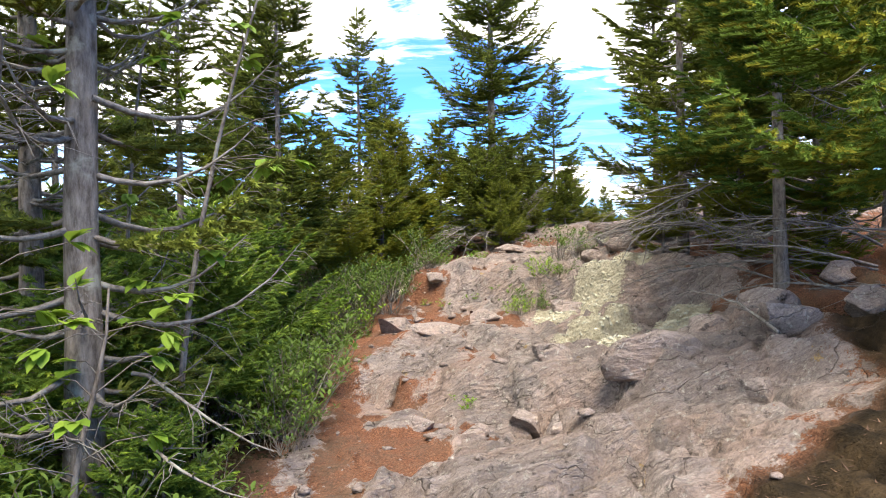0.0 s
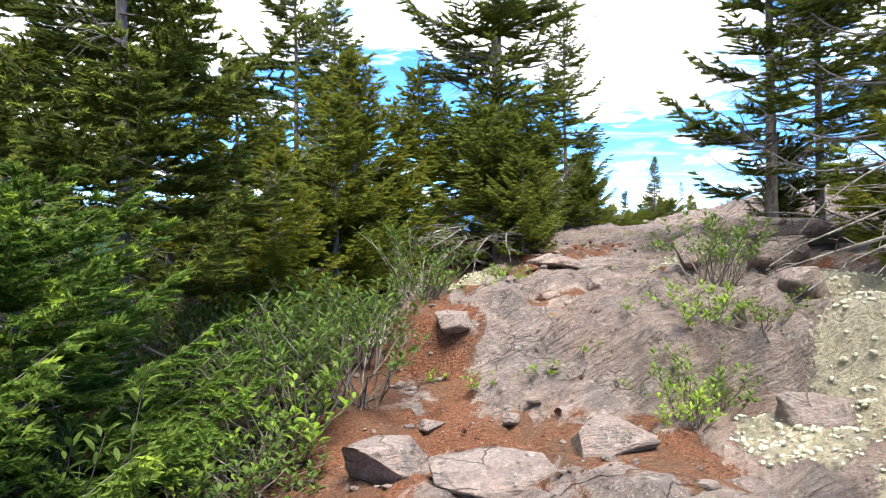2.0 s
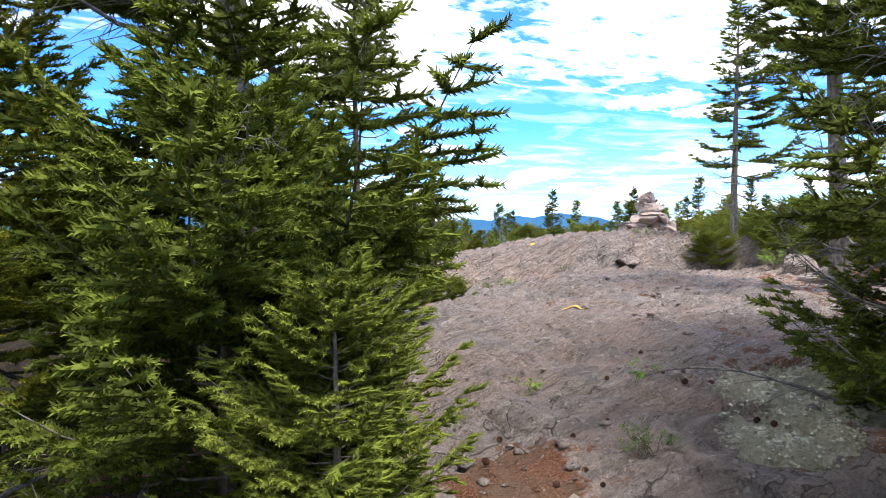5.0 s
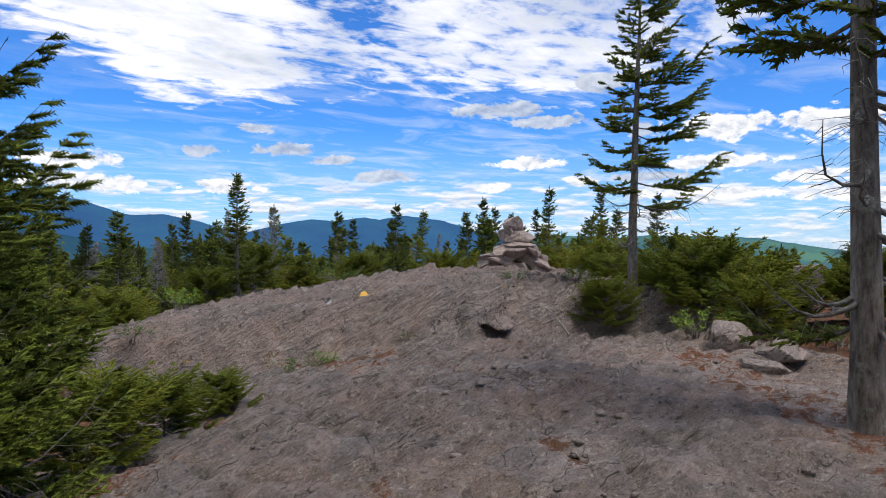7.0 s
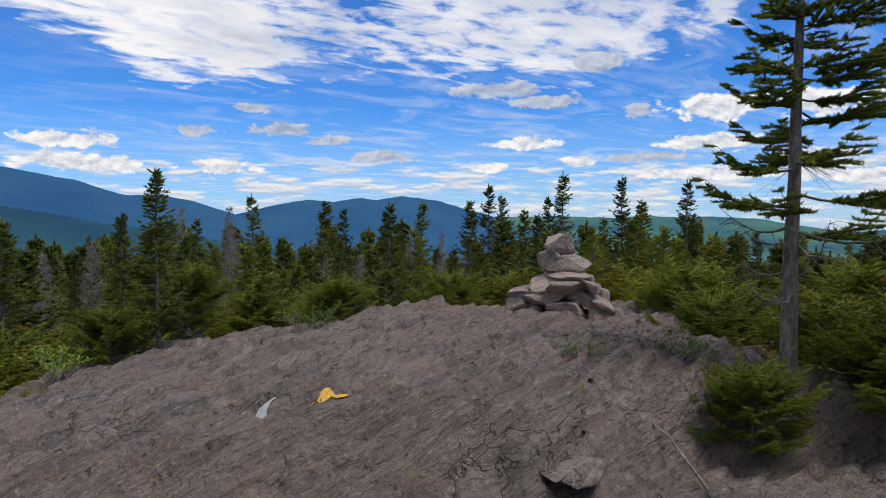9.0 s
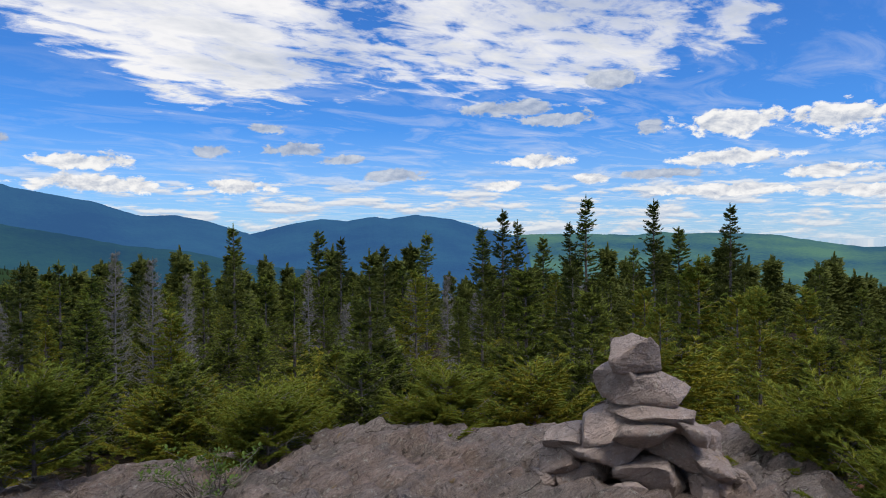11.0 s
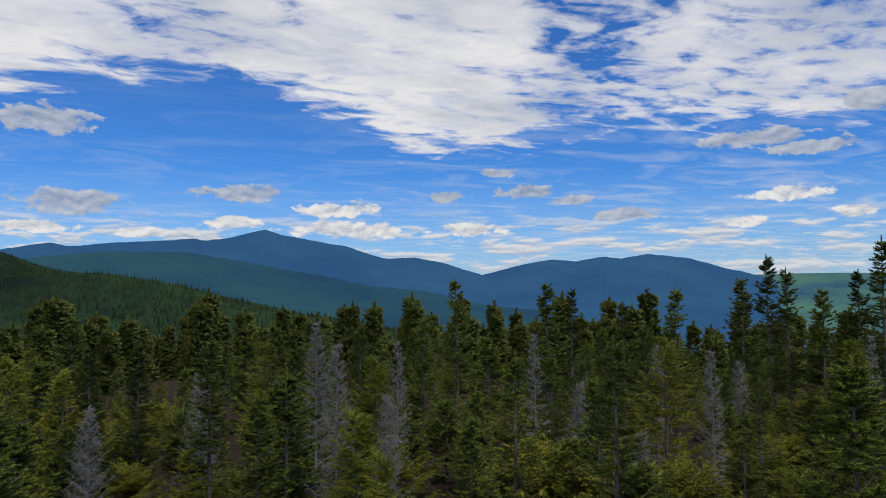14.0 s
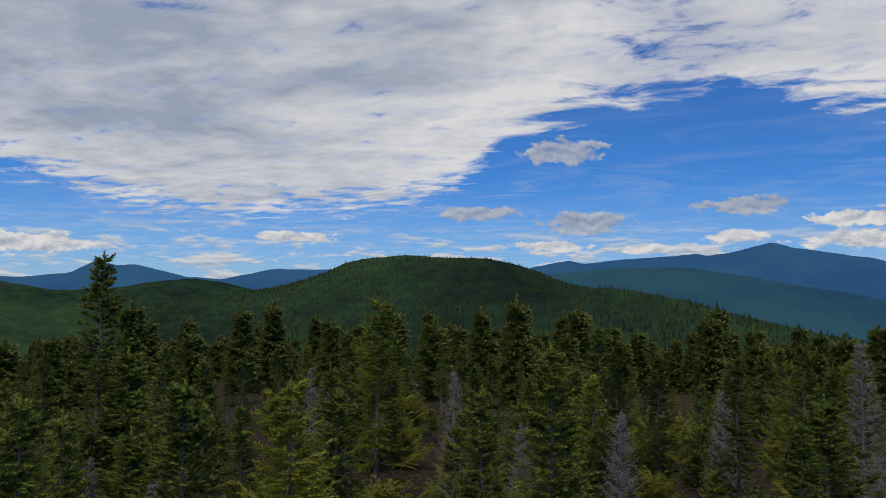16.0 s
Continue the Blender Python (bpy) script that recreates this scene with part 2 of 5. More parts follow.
    h = wmath(t, "ADD", wmath(t, "MULTIPLY", bands, 1.5), wmath(t, "MULTIPLY", grain, 0.35))
    h = wmath(t, "ADD", h, wmath(t, "MULTIPLY", crack, 0.45))
    h = wmath(t, "ADD", h, wmath(t, "MULTIPLY", spots, 0.5))
    h = wmath(t, "ADD", h, wmath(t, "MULTIPLY", hair, 0.30))
    facet = node(t, "ShaderNodeTexVoronoi", Scale=3.2)
    t.links.new(bent.outputs[0], facet.inputs["Vector"])
    small = node(t, "ShaderNodeTexVoronoi", Scale=11.0)
    t.links.new(bent.outputs[0], small.inputs["Vector"])
    h = wmath(t, "ADD", h, wmath(t, "ADD", wmath(t, "MULTIPLY", facet.outputs["Distance"], 0.9), wmath(t, "MULTIPLY", small.outputs["Distance"], 0.45)))
    h = wmath(t, "ADD", h, wmath(t, "MULTIPLY", stain, 1.4))
    col = mixc(t, 1.0, col, (1.02, 0.93, 0.87), "MULTIPLY")
    return col, h


def rock_build(warm):
    def build(t, b, coord):
        col, h = rock_colour(t, coord.outputs["Object"], warm)
        if warm:
            info = t.nodes.new("ShaderNodeObjectInfo")
            col = mixc(t, ramp(t, info.outputs["Random"], [(0.0, 0.15), (1.0, 0.6)]), col, (0.56, 0.45, 0.40))
        t.links.new(col, b.inputs["Base Color"])
        bump(t, b, h, 0.9, 0.045)
    return build


M_ROCK = material("schist", rock_build(0.0), 0.92, 0.1)
M_CAIRN = material("pinkish_schist", rock_build(0.35), 0.92, 0.1)


def ground_build(t, b, coord):
    vec = coord.outputs["Object"]
    rock, h = rock_colour(t, vec)
    lit = node(t, "ShaderNodeAttribute")
    lit.attribute_name = "litter"
    frs = node(t, "ShaderNodeAttribute")
    frs.attribute_name = "floor_and_shade"
    n1 = noise_tex(t, vec, 90, 3, 0.7)
    needles = noise_tex(t, mapping(t, vec, (0, 0, 0), (0, 0, 0.7), (60, 260, 60)), 1.0, 3, 0.7, 1.5)
    litter = ramp(t, wmath(t, "ADD", wmath(t, "MULTIPLY", n1, 0.5), wmath(t, "MULTIPLY", needles, 0.5)),
                  [(0.36, (0.045, 0.027, 0.020)), (0.5, (0.19, 0.082, 0.046)), (0.62, (0.36, 0.18, 0.105))])
    big = noise_tex(t, vec, 2.1, 5, 0.65)
    litter = mixc(t, ramp(t, big, [(0.45, 0.0), (0.66, 0.75)]), litter, (0.12, 0.095, 0.07))
    # dark forest floor; the same colour paints the firs' shade on the bank
    floor_shade_c = ramp(t, noise_tex(t, vec, 6, 7, 0.7), [(0.35, (0.013, 0.010, 0.006)), (0.5, (0.034, 0.024, 0.013)), (0.65, (0.075, 0.050, 0.026))])
    col = mixc(t, ramp(t, wmath(t, "ADD", lit.outputs["Fac"], wmath(t, "ADD", wmath(t, "MULTIPLY", wmath(t, "SUBTRACT", n1, 0.5), 0.7), wmath(t, "MULTIPLY", wmath(t, "SUBTRACT", noise_tex(t, vec, 7, 6, 0.72), 0.52), 2.2))), [(0.42, 0.0), (0.56, 1.0)]), rock, litter)
    col = mixc(t, frs.outputs["Fac"], col, floor_shade_c)
    lch = node(t, "ShaderNodeAttribute")
    lch.attribute_name = "lichen"
    tuft = noise_tex(t, vec, 38, 6, 0.75)
    lmask = ramp(t, wmath(t, "ADD", lch.outputs["Fac"], wmath(t, "MULTIPLY", wmath(t, "SUBTRACT", tuft, 0.5), 1.1)), [(0.28, 0.0), (0.42, 1.0)])
    col = mixc(t, lmask, col, ramp(t, tuft, [(0.3, (0.34, 0.30, 0.20)), (0.6, (0.70, 0.64, 0.47))]))
    t.links.new(col, b.inputs["Base Color"])
    soft = wmath(t, "SUBTRACT", 1.0, wmath(t, "MULTIPLY", lit.outputs["Fac"], 0.75))
    hh = wmath(t, "ADD", wmath(t, "MULTIPLY", h, soft), wmath(t, "MULTIPLY", wmath(t, "MULTIPLY", n1, lit.outputs["Fac"]), 0.4))
    hh = wmath(t, "ADD", hh, wmath(t, "MULTIPLY", wmath(t, "MULTIPLY", lmask, tuft), 1.2))
    bump(t, b, hh, 1.0, 0.075)


M_GROUND = material("rock_and_needle_litter", ground_build, 0.93, 0.1)


def leaf_mat(name, dark, light, rough=0.75, through_light=0.36, patch=1.8, patch_share=0.25):
    def build(t, b, coord):
        geo = t.nodes.new("ShaderNodeNewGeometry")
        info = t.nodes.new("ShaderNodeObjectInfo")
        fac = wmath(t, "ADD", wmath(t, "MULTIPLY", geo.outputs["Random Per Island"], 0.5), wmath(t, "MULTIPLY", info.outputs["Random"], 0.5))
        n = noise_tex(t, coord.outputs["Object"], patch, 3, 0.6)
        fac = wmath(t, "ADD", wmath(t, "MULTIPLY", fac, 1 - patch_share), wmath(t, "MULTIPLY", n, patch_share))
        col = ramp(t, fac, [(0.15, dark), (0.85, light)])
        t.links.new(col, b.inputs["Base Color"])
        tr = t.nodes.new("ShaderNodeBsdfTranslucent")
        t.links.new(col, tr.inputs[0])
        mx = t.nodes.new("ShaderNodeMixShader")
        mx.inputs[0].default_value = through_light
        out = t.nodes["Material Output"]
        t.links.new(b.outputs[0], mx.inputs[1])
        t.links.new(tr.outputs[0], mx.inputs[2])
        t.links.new(mx.outputs[0], out.inputs[0])
    return material(name, build, rough, 0.12)


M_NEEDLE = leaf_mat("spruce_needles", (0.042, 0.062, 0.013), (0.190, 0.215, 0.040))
# lighter, yellower copy of the needles: a sunlit look put into the colour
M_NEEDLE_Y = leaf_mat("painted_sunlit_needles", (0.090, 0.110, 0.014), (0.270, 0.270, 0.032))
M_TIP = leaf_mat("new_growth", (0.15, 0.24, 0.028), (0.34, 0.44, 0.06))
M_TIP_D = leaf_mat("older_tips", (0.13, 0.175, 0.026), (0.26, 0.30, 0.05))
M_FIR = leaf_mat("fir_needles", (0.050, 0.100, 0.018), (0.16, 0.24, 0.038))
M_LEAF = leaf_mat("shrub_leaves", (0.042, 0.082, 0.016), (0.130, 0.195, 0.040), 0.45)
M_LEAF_Y = leaf_mat("bright_leaves", (0.10, 0.19, 0.022), (0.25, 0.36, 0.05), 0.45, 0.35)
M_WOOD = leaf_mat("wood_needles", (0.030, 0.044, 0.014), (0.170, 0.190, 0.042))
M_WOOD_Y = leaf_mat("yellowish_wood_needles", (0.130, 0.130, 0.016), (0.38, 0.34, 0.040))
M_FAR = leaf_mat("far_conifers", (0.006, 0.011, 0.006), (0.048, 0.072, 0.020), 0.7, 0.1, 0.012, 0.7)


def bark_mat(name, dark, light):
    def build(t, b, coord):
        v = coord.outputs["Object"]
        a = noise_tex(t, mapping(t, v, (0, 0, 0), (0, 0, 0), (30, 30, 9)), 1.0, 6, 0.7)
        l = noise_tex(t, v, 7, 4, 0.7)
        col = ramp(t, a, [(0.35, dark), (0.65, light)])
        col = mixc(t, ramp(t, l, [(0.55, 0.0), (0.68, 0.6)]), col, (0.33, 0.34, 0.29))
        t.links.new(col, b.inputs["Base Color"])
        bump(t, b, a, 0.9, 0.012)
    return material(name, build, 0.9, 0.15)


M_BARK = bark_mat("spruce_bark", (0.070, 0.058, 0.048), (0.235, 0.205, 0.18))
M_DEAD = bark_mat("dead_grey_twigs", (0.085, 0.074, 0.064), (0.25, 0.23, 0.21))
M_STEM = bark_mat("shrub_bark", (0.10, 0.080, 0.062), (0.27, 0.235, 0.20))
M_SNAG = bark_mat("weathered_snag", (0.13, 0.12, 0.11), (0.30, 0.285, 0.27))


def plain(name, c1, c2, scale, rough=0.85, b_d=0.01):
    def build(t, b, coord):
        n = noise_tex(t, coord.outputs["Object"], scale, 6, 0.7)
        t.links.new(ramp(t, n, [(0.32, c1), (0.68, c2)]), b.inputs["Base Color"])
        bump(t, b, n, 0.8, b_d)
    return material(name, build, rough, 0.2)


M_LICHEN = plain("reindeer_lichen", (0.30, 0.29, 0.21), (0.60, 0.58, 0.45), 45, 0.95, 0.012)
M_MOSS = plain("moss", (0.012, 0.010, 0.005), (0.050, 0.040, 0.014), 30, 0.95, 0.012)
M_CONE = plain("cone_scales", (0.035, 0.016, 0.012), (0.12, 0.055, 0.035), 120, 0.7, 0.004)
M_PAINT = plain("yellow_blaze_paint", (0.45, 0.26, 0.05), (0.66, 0.42, 0.08), 40, 0.8, 0.002)
M_QUARTZ = plain("white_quartz", (0.34, 0.33, 0.32), (0.55, 0.54, 0.52), 14, 0.5, 0.006)


def hill_mat(name, dark, light, haze_tint, haze_glow):
    """Wooded hillside with miles of blue haze painted in: tinted base colour, airlight as emission."""
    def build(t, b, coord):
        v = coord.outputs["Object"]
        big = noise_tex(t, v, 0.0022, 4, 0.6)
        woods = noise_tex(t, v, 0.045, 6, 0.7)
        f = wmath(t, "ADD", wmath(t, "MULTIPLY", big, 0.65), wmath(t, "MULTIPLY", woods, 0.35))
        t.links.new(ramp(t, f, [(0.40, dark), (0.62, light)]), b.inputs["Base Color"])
        b.inputs["Emission Color"].default_value = (*haze_tint, 1)
        b.inputs["Emission Strength"].default_value = haze_glow
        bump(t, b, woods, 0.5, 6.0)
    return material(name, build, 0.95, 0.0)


M_HILL_A = hill_mat("haze_blue_mountain", (0.010, 0.030, 0.055), (0.018, 0.055, 0.070), (0.038, 0.120, 0.31), 0.55)
M_HILL_B = hill_mat("haze_blue_green_mountain", (0.010, 0.028, 0.040), (0.020, 0.055, 0.045), (0.028, 0.095, 0.20), 0.42)
# sunshine on the far hills is put into this lighter green
M_HILL_C = hill_mat("hazy_sunlit_far_hills", (0.015, 0.05, 0.06), (0.07, 0.14, 0.055), (0.045, 0.12, 0.24), 0.45)
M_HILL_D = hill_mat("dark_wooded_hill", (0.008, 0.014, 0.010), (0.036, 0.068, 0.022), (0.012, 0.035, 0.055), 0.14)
M_VALLEY = hill_mat("hazy_valley_woods", (0.014, 0.040, 0.030), (0.03, 0.09, 0.045), (0.02, 0.075, 0.10), 0.35)

M_FLAKE = leaf_mat("fallen_needles", (0.06, 0.035, 0.025), (0.40, 0.25, 0.17), 0.85, 0.05)

# ---- mesh helpers ----
def rng(seed):
    return np.random.default_rng(seed)


def lattice(ix, iy, seed):
    h = (ix.astype(np.int64) * 374761393 + iy.astype(np.int64) * 668265263 + seed * 1442695041) & 0x7FFFFFFF
    h = ((h ^ (h >> 13)) * 1274126177) & 0x7FFFFFFF
    return ((h ^ (h >> 16)) & 0xFFFF) / 65535.0


def vnoise(x, y, seed=0):
    x, y = np.asarray(x, float), np.asarray(y, float)
    ix, iy = np.floor(x), np.floor(y)
    fx, fy = x - ix, y - iy
    fx, fy = fx * fx * (3 - 2 * fx), fy * fy * (3 - 2 * fy)
    a, b = lattice(ix, iy, seed), lattice(ix + 1, iy, seed)
    c, d = lattice(ix, iy + 1, seed), lattice(ix + 1, iy + 1, seed)
    return (a + (b - a) * fx) * (1 - fy) + (c + (d - c) * fx) * fy - 0.5


def fbm(x, y, octaves=4, seed=0, gain=0.5):
    s, a = 0.0, 1.0
    for o in range(octaves):
        s = s + a * vnoise(x * 2 ** o, y * 2 ** o, seed + o * 17)
        a *= gain
    return s


def blocks(x, y, seed):
    """Cracked blocks: per-cell random height and tilt, and the distance to the nearest joint."""
    ix, iy = np.floor(x), np.floor(y)
    d1 = np.full(np.shape(x), 9.0)
    d2 = np.full(np.shape(x), 9.0)
    val = np.zeros(np.shape(x))
    for ox in (-1, 0, 1):
        for oy in (-1, 0, 1):
            cx, cy = ix + ox, iy + oy
            px, py = cx + lattice(cx, cy, seed), cy + lattice(cx, cy, seed + 1)
            d = (x - px) ** 2 + (y - py) ** 2
            h = lattice(cx, cy, seed + 2) - 0.5 + (x - px) * (lattice(cx, cy, seed + 3) - 0.5) * 1.3 + (y - py) * (lattice(cx, cy, seed + 4) - 0.5) * 1.3
            near = d < d1
            d2 = np.where(near, d1, np.minimum(d2, d))
            val = np.where(near, h, val)
            d1 = np.where(near, d, d1)
    return val, np.sqrt(d2) - np.sqrt(d1)


def smooth(a, b, v):
    t = np.clip((np.asarray(v, float) - a) / (b - a), 0, 1)
    return t * t * (3 - 2 * t)


def raw_mesh(name, verts, faces, mats, index=None, flat=False):
    """verts (n,3); faces (m,3) or (m,4) arrays."""
    me = bpy.data.meshes.new(name)
    verts = np.asarray(verts, np.float32)
    faces = np.asarray(faces, np.int32)
    k = faces.shape[1]
    me.vertices.add(len(verts))
    me.vertices.foreach_set("co", verts.ravel())
    me.loops.add(faces.size)
    me.loops.foreach_set("vertex_index", faces.ravel())
    me.polygons.add(len(faces))
    me.polygons.foreach_set("loop_start", np.arange(0, faces.size, k, dtype=np.int32))
    for m in mats if isinstance(mats, (list, tuple)) else [mats]:
        me.materials.append(m)
    if index is not None:
        me.polygons.foreach_set("material_index", np.asarray(index, np.int32))
    me.update(calc_edges=True)
    me.polygons.foreach_set("use_smooth", np.full(len(faces), not flat))
    me.validate()
    return me


def part(name, me, parent=None, label="", m=None):
    ob = new(name, me)
    if parent is not None:
        ob.parent = parent
    if m is not None:
        ob.matrix_basis = m
    return tagged(ob, label)


def empty(name, m, label, category, group=""):
    ob = new(name)
    ob.empty_display_size = 0.1
    ob.matrix_basis = m
    return tagged(ob, label, category, group)


# ---- the lie of the land: u runs up the walk to the summit, w to its right ----
CU, SU = math.cos(radians(41)), math.sin(radians(41))


def to_uw(x, y):
    return SU * x + CU * y, CU * x - SU * y


def to_xy(u, w):
    return SU * u + CU * w, CU * u - SU * w


STEP_U = [-40, -8, 0, 2.7, 3.55, 3.68, 4.8, 5.72, 5.84, 6.3, 7.55, 7.68, 8.3, 10.9, 13.5, 16.4, 16.95, 17.22, 18.4, 20.5, 22.2]
STEP_Z = [-6, -0.8, 0, 0.33, 0.36, 0.60, 0.74, 0.88, 1.22, 1.27, 1.32, 1.42, 1.50, 1.80, 2.05, 2.10, 2.10, 2.56, 2.62, 2.66, 2.58]
SOFT_U = [-40, -8, 0, 3, 6, 9, 13, 17, 22]
SOFT_Z = [-6, -0.8, 0, 0.36, 0.95, 1.52, 1.95, 2.15, 2.2]


def rockness(u, w):
    edge = 0.5 * fbm(u * 0.9, w * 0.9, 3, 5)
    left = np.interp(u, [1.6, 2.8, 3.5, 5, 6, 8, 9.5, 11, 14, 16.5, 18, 22], [-2.4, -3.6, -4.35, -4.9, -5.6, -6.1, -6.8, -7.6, -8.0, -8.6, -10.5, -9.5])
    right = np.interp(u, [2, 3.5, 5, 6, 8, 10, 13, 16, 17.5, 19, 22], [-0.7, -0.6, -1.3, -1.9, -2.4, -2.8, -2.0, -1.6, -2.6, -3.3, -3.6])
    r = smooth(-0.25, 0.25, w - left + edge) * smooth(-0.25, 0.25, right - w + edge)
    return r * smooth(1.5, 1.9, u + edge) * (1 - smooth(21.8, 23.2, u + edge))


def litterness(u, w):
    n = fbm(u * 1.1, w * 1.1, 4, 23)
    lit = 1 - rockness(u, w)
    trail = np.interp(u, [0, 1.8, 2.8, 3.6, 4.3, 5.2, 6.5, 8, 9.6], [-0.4, -2.35, -3.45, -4.2, -4.5, -4.75, -5.75, -5.9, -5.75])
    band = np.exp(-((w - trail - 0.25 * n) / (0.22 + 0.02 * smooth(5.2, 5.8, u) + 0.22 * smooth(6.6, 8, u))) ** 2) * (1 - smooth(9.6, 10.4, u))
    pocket = smooth(0.20, 0.40, n) * (0.75 * (1 - smooth(6.0, 9.0, u)) + 0.45 * (1 - smooth(17.2, 17.6, u)))
    foot = 0.8 * np.exp(-((u - 16.6 - 0.9 * smooth(-5.5, -3.9, w)) / 0.25) ** 2) * smooth(-8.5, -7.5, w) * smooth(-0.05, 0.25, n)
    bench = np.exp(-((u - 5.15 + 0.2 * n) / 0.30) ** 2) * smooth(-5.3, -4.9, w) * (1 - smooth(-3.7, -3.3, w)) * smooth(-0.35, 0.0, n + 0.15)
    gully = 0.55 * np.exp(-((w + 3.3) / 0.5) ** 2) * smooth(12, 13, u) * (1 - smooth(16.5, 17.2, u))
    right = 0.9 * np.exp(-((u - 7.9) / 0.35) ** 2) * smooth(-4.6, -4.0, w)
    return np.clip(np.maximum.reduce([lit, band, bench, pocket, foot, gully, right * smooth(-0.1, 0.3, n)]), 0, 1)


def land(x, y):
    u, w = to_uw(np.asarray(x, float), np.asarray(y, float))
    r = rockness(u, w)
    p0, q0 = 0.84 * u + 0.55 * w, -0.55 * u + 0.84 * w
    bend = 0.9 * smooth(-5.6, -3.9, w) * smooth(14, 16, u)
    jag = 0.26 * fbm(w * 1.3, u * 0.5, 4, 3) + 0.1 * vnoise(w * 6, u * 2, 9)
    jag = jag + smooth(14, 16, u) * (0.5 * fbm(w * 0.5 + 3.3, u * 0.2, 3, 19) + 0.22 * fbm(p0 * 3.0, q0 * 0.8, 3, 29))
    z_rock = np.interp(u - bend + jag, STEP_U, STEP_Z)
    z_soft = np.interp(u, SOFT_U, SOFT_Z)
    z = z_soft + (z_rock - z_soft) * smooth(0.0, 0.7, r)
    # the bank at the foot of the outcrop, and the fall of the shoulder
    z = z + 0.28 * np.clip(w + 2.4, 0, 4) * smooth(0.8, 3.2, u) * (1 - smooth(6.5, 10, u))
    z = z - 0.16 * np.clip(-5.9 - w, 0, 5) * smooth(12.5, 14.5, u) * (1 - smooth(22, 25, u))
    # rock surface: layers, hummocks, pits; smoother where needles lie
    det = r * (1 - 0.75 * litterness(u, w))
    p = 0.84 * u + 0.55 * w
    q = -0.55 * u + 0.84 * w
    layer = fbm(p * 5.5, q * 0.9, 4, 31)
    hum = fbm(u * 0.8, w * 0.8, 3, 41)
    wx, wy = 0.25 * fbm(u * 1.5, w * 1.5, 2, 43), 0.25 * fbm(u * 1.5 + 9, w * 1.5, 2, 44)
    low = 1 - 0.55 * smooth(8.5, 10.5, u)
    bv, be = blocks(p * 1.7 + wx, q * 0.9 + wy, 101)
    sv, se = blocks(p * 5.0 + wx * 2, q * 2.6 + wy * 2, 131)
    z = z + det * (0.035 * layer + 0.09 * hum + 0.022 * fbm(u * 9, w * 9, 3, 51))
    z = z + det * low * (0.13 * bv - 0.07 * (1 - smooth(0.0, 0.09, be)))
    z = z + det * low * (0.05 * sv - 0.03 * (1 - smooth(0.0, 0.10, se))) * smooth(-0.1, 0.25, fbm(u * 0.6, w * 0.6, 2, 141) + 0.1)
    q7 = (FOLIATION.x * x + FOLIATION.y * y + FOLIATION.z * z) * 8.0 + 0.9 * fbm(u * 1.3, w * 1.3, 3, 151)
    fl = np.floor(q7)
    z = z + det * (0.045 + 0.05 * smooth(16.0, 16.6, u)) * (0.25 + lattice(fl, fl * 0, 161)) * (smooth(0.0, 0.22, q7 - fl) - (q7 - fl))
    crease = np.abs(fbm(p * 3.2, q * 0.7, 4, 66))
    z = z - det * 0.055 * np.exp(-(crease / 0.03) ** 2) + det * 0.05 * smooth(0, 0.3, crease)
    ridge = np.abs(fbm(p * 1.6, q * 0.5, 3, 61))
    z = z - det * 0.10 * np.exp(-(ridge / 0.035) ** 2)
    bank = (1 - r) * smooth(0.6, 1.6, u) * (1 - smooth(5.5, 7.5, u)) * smooth(-2.8, -2.0, w) * (1 - smooth(1.0, 2.0, w))
    z = z + bank * (0.26 * bv - 0.06 * (1 - smooth(0.0, 0.10, be)) + 0.10 * sv)
    z = z + (1 - r) * (0.14 * fbm(u * 0.9, w * 0.9, 4, 71) + 0.045 * fbm(u * 6, w * 6, 4, 81))
    # beyond the top on three sides the hill falls away
    d = np.maximum.reduce([u - 22.0, -9.8 - w - 0.1 * np.clip(12 - u, 0, 30), w - 3.0 - 0.12 * np.clip(12 - u, 0, 30), np.zeros_like(u)])
    dd = np.sqrt(np.clip(u - 22.0, 0, None) ** 2 + np.clip(-9.8 - w, 0, None) ** 2 * 0.8 + np.clip(w - 3.0, 0, None) ** 2)
    dd = np.where(u < 12, np.minimum(dd, d * 1.0 + 0.0), dd)
    drop = 0.9 * smooth(0, 4, dd) + 0.085 * dd + 0.05 * np.clip(dd - 60, 0, None)
    z = z - drop
    far = np.hypot(x - 5, y - 15)
    z = z + smooth(30, 200, far) * 3.0 * fbm(x / 45, y / 45, 3, 91)
    valley = -260 + 30 * fbm(x / 700, y / 700, 3, 95)
    return z + (valley - z) * smooth(250, 2200, far)


LICHEN = [(1.25, 5.7, 0.38), (1.45, 6.4, 0.30), (1.05, 6.35, 0.25), (1.7, 5.1, 0.3), (3.7, 11.0, 0.5), (3.1, 10.7, 0.3), (2.4, 9.4, 0.35), (1.9, 9.2, 0.25), (-0.1, 9.6, 0.4), (0.35, 10.0, 0.3),
          (0.0, 10.3, 0.35), (-0.4, 9.0, 0.3), (2.9, 9.1, 0.3), (1.1, 4.75, 0.16), (1.9, 7.3, 0.35), (1.75, 6.8, 0.3), (1.95, 5.7, 0.24), (1.6, 4.7, 0.2)]


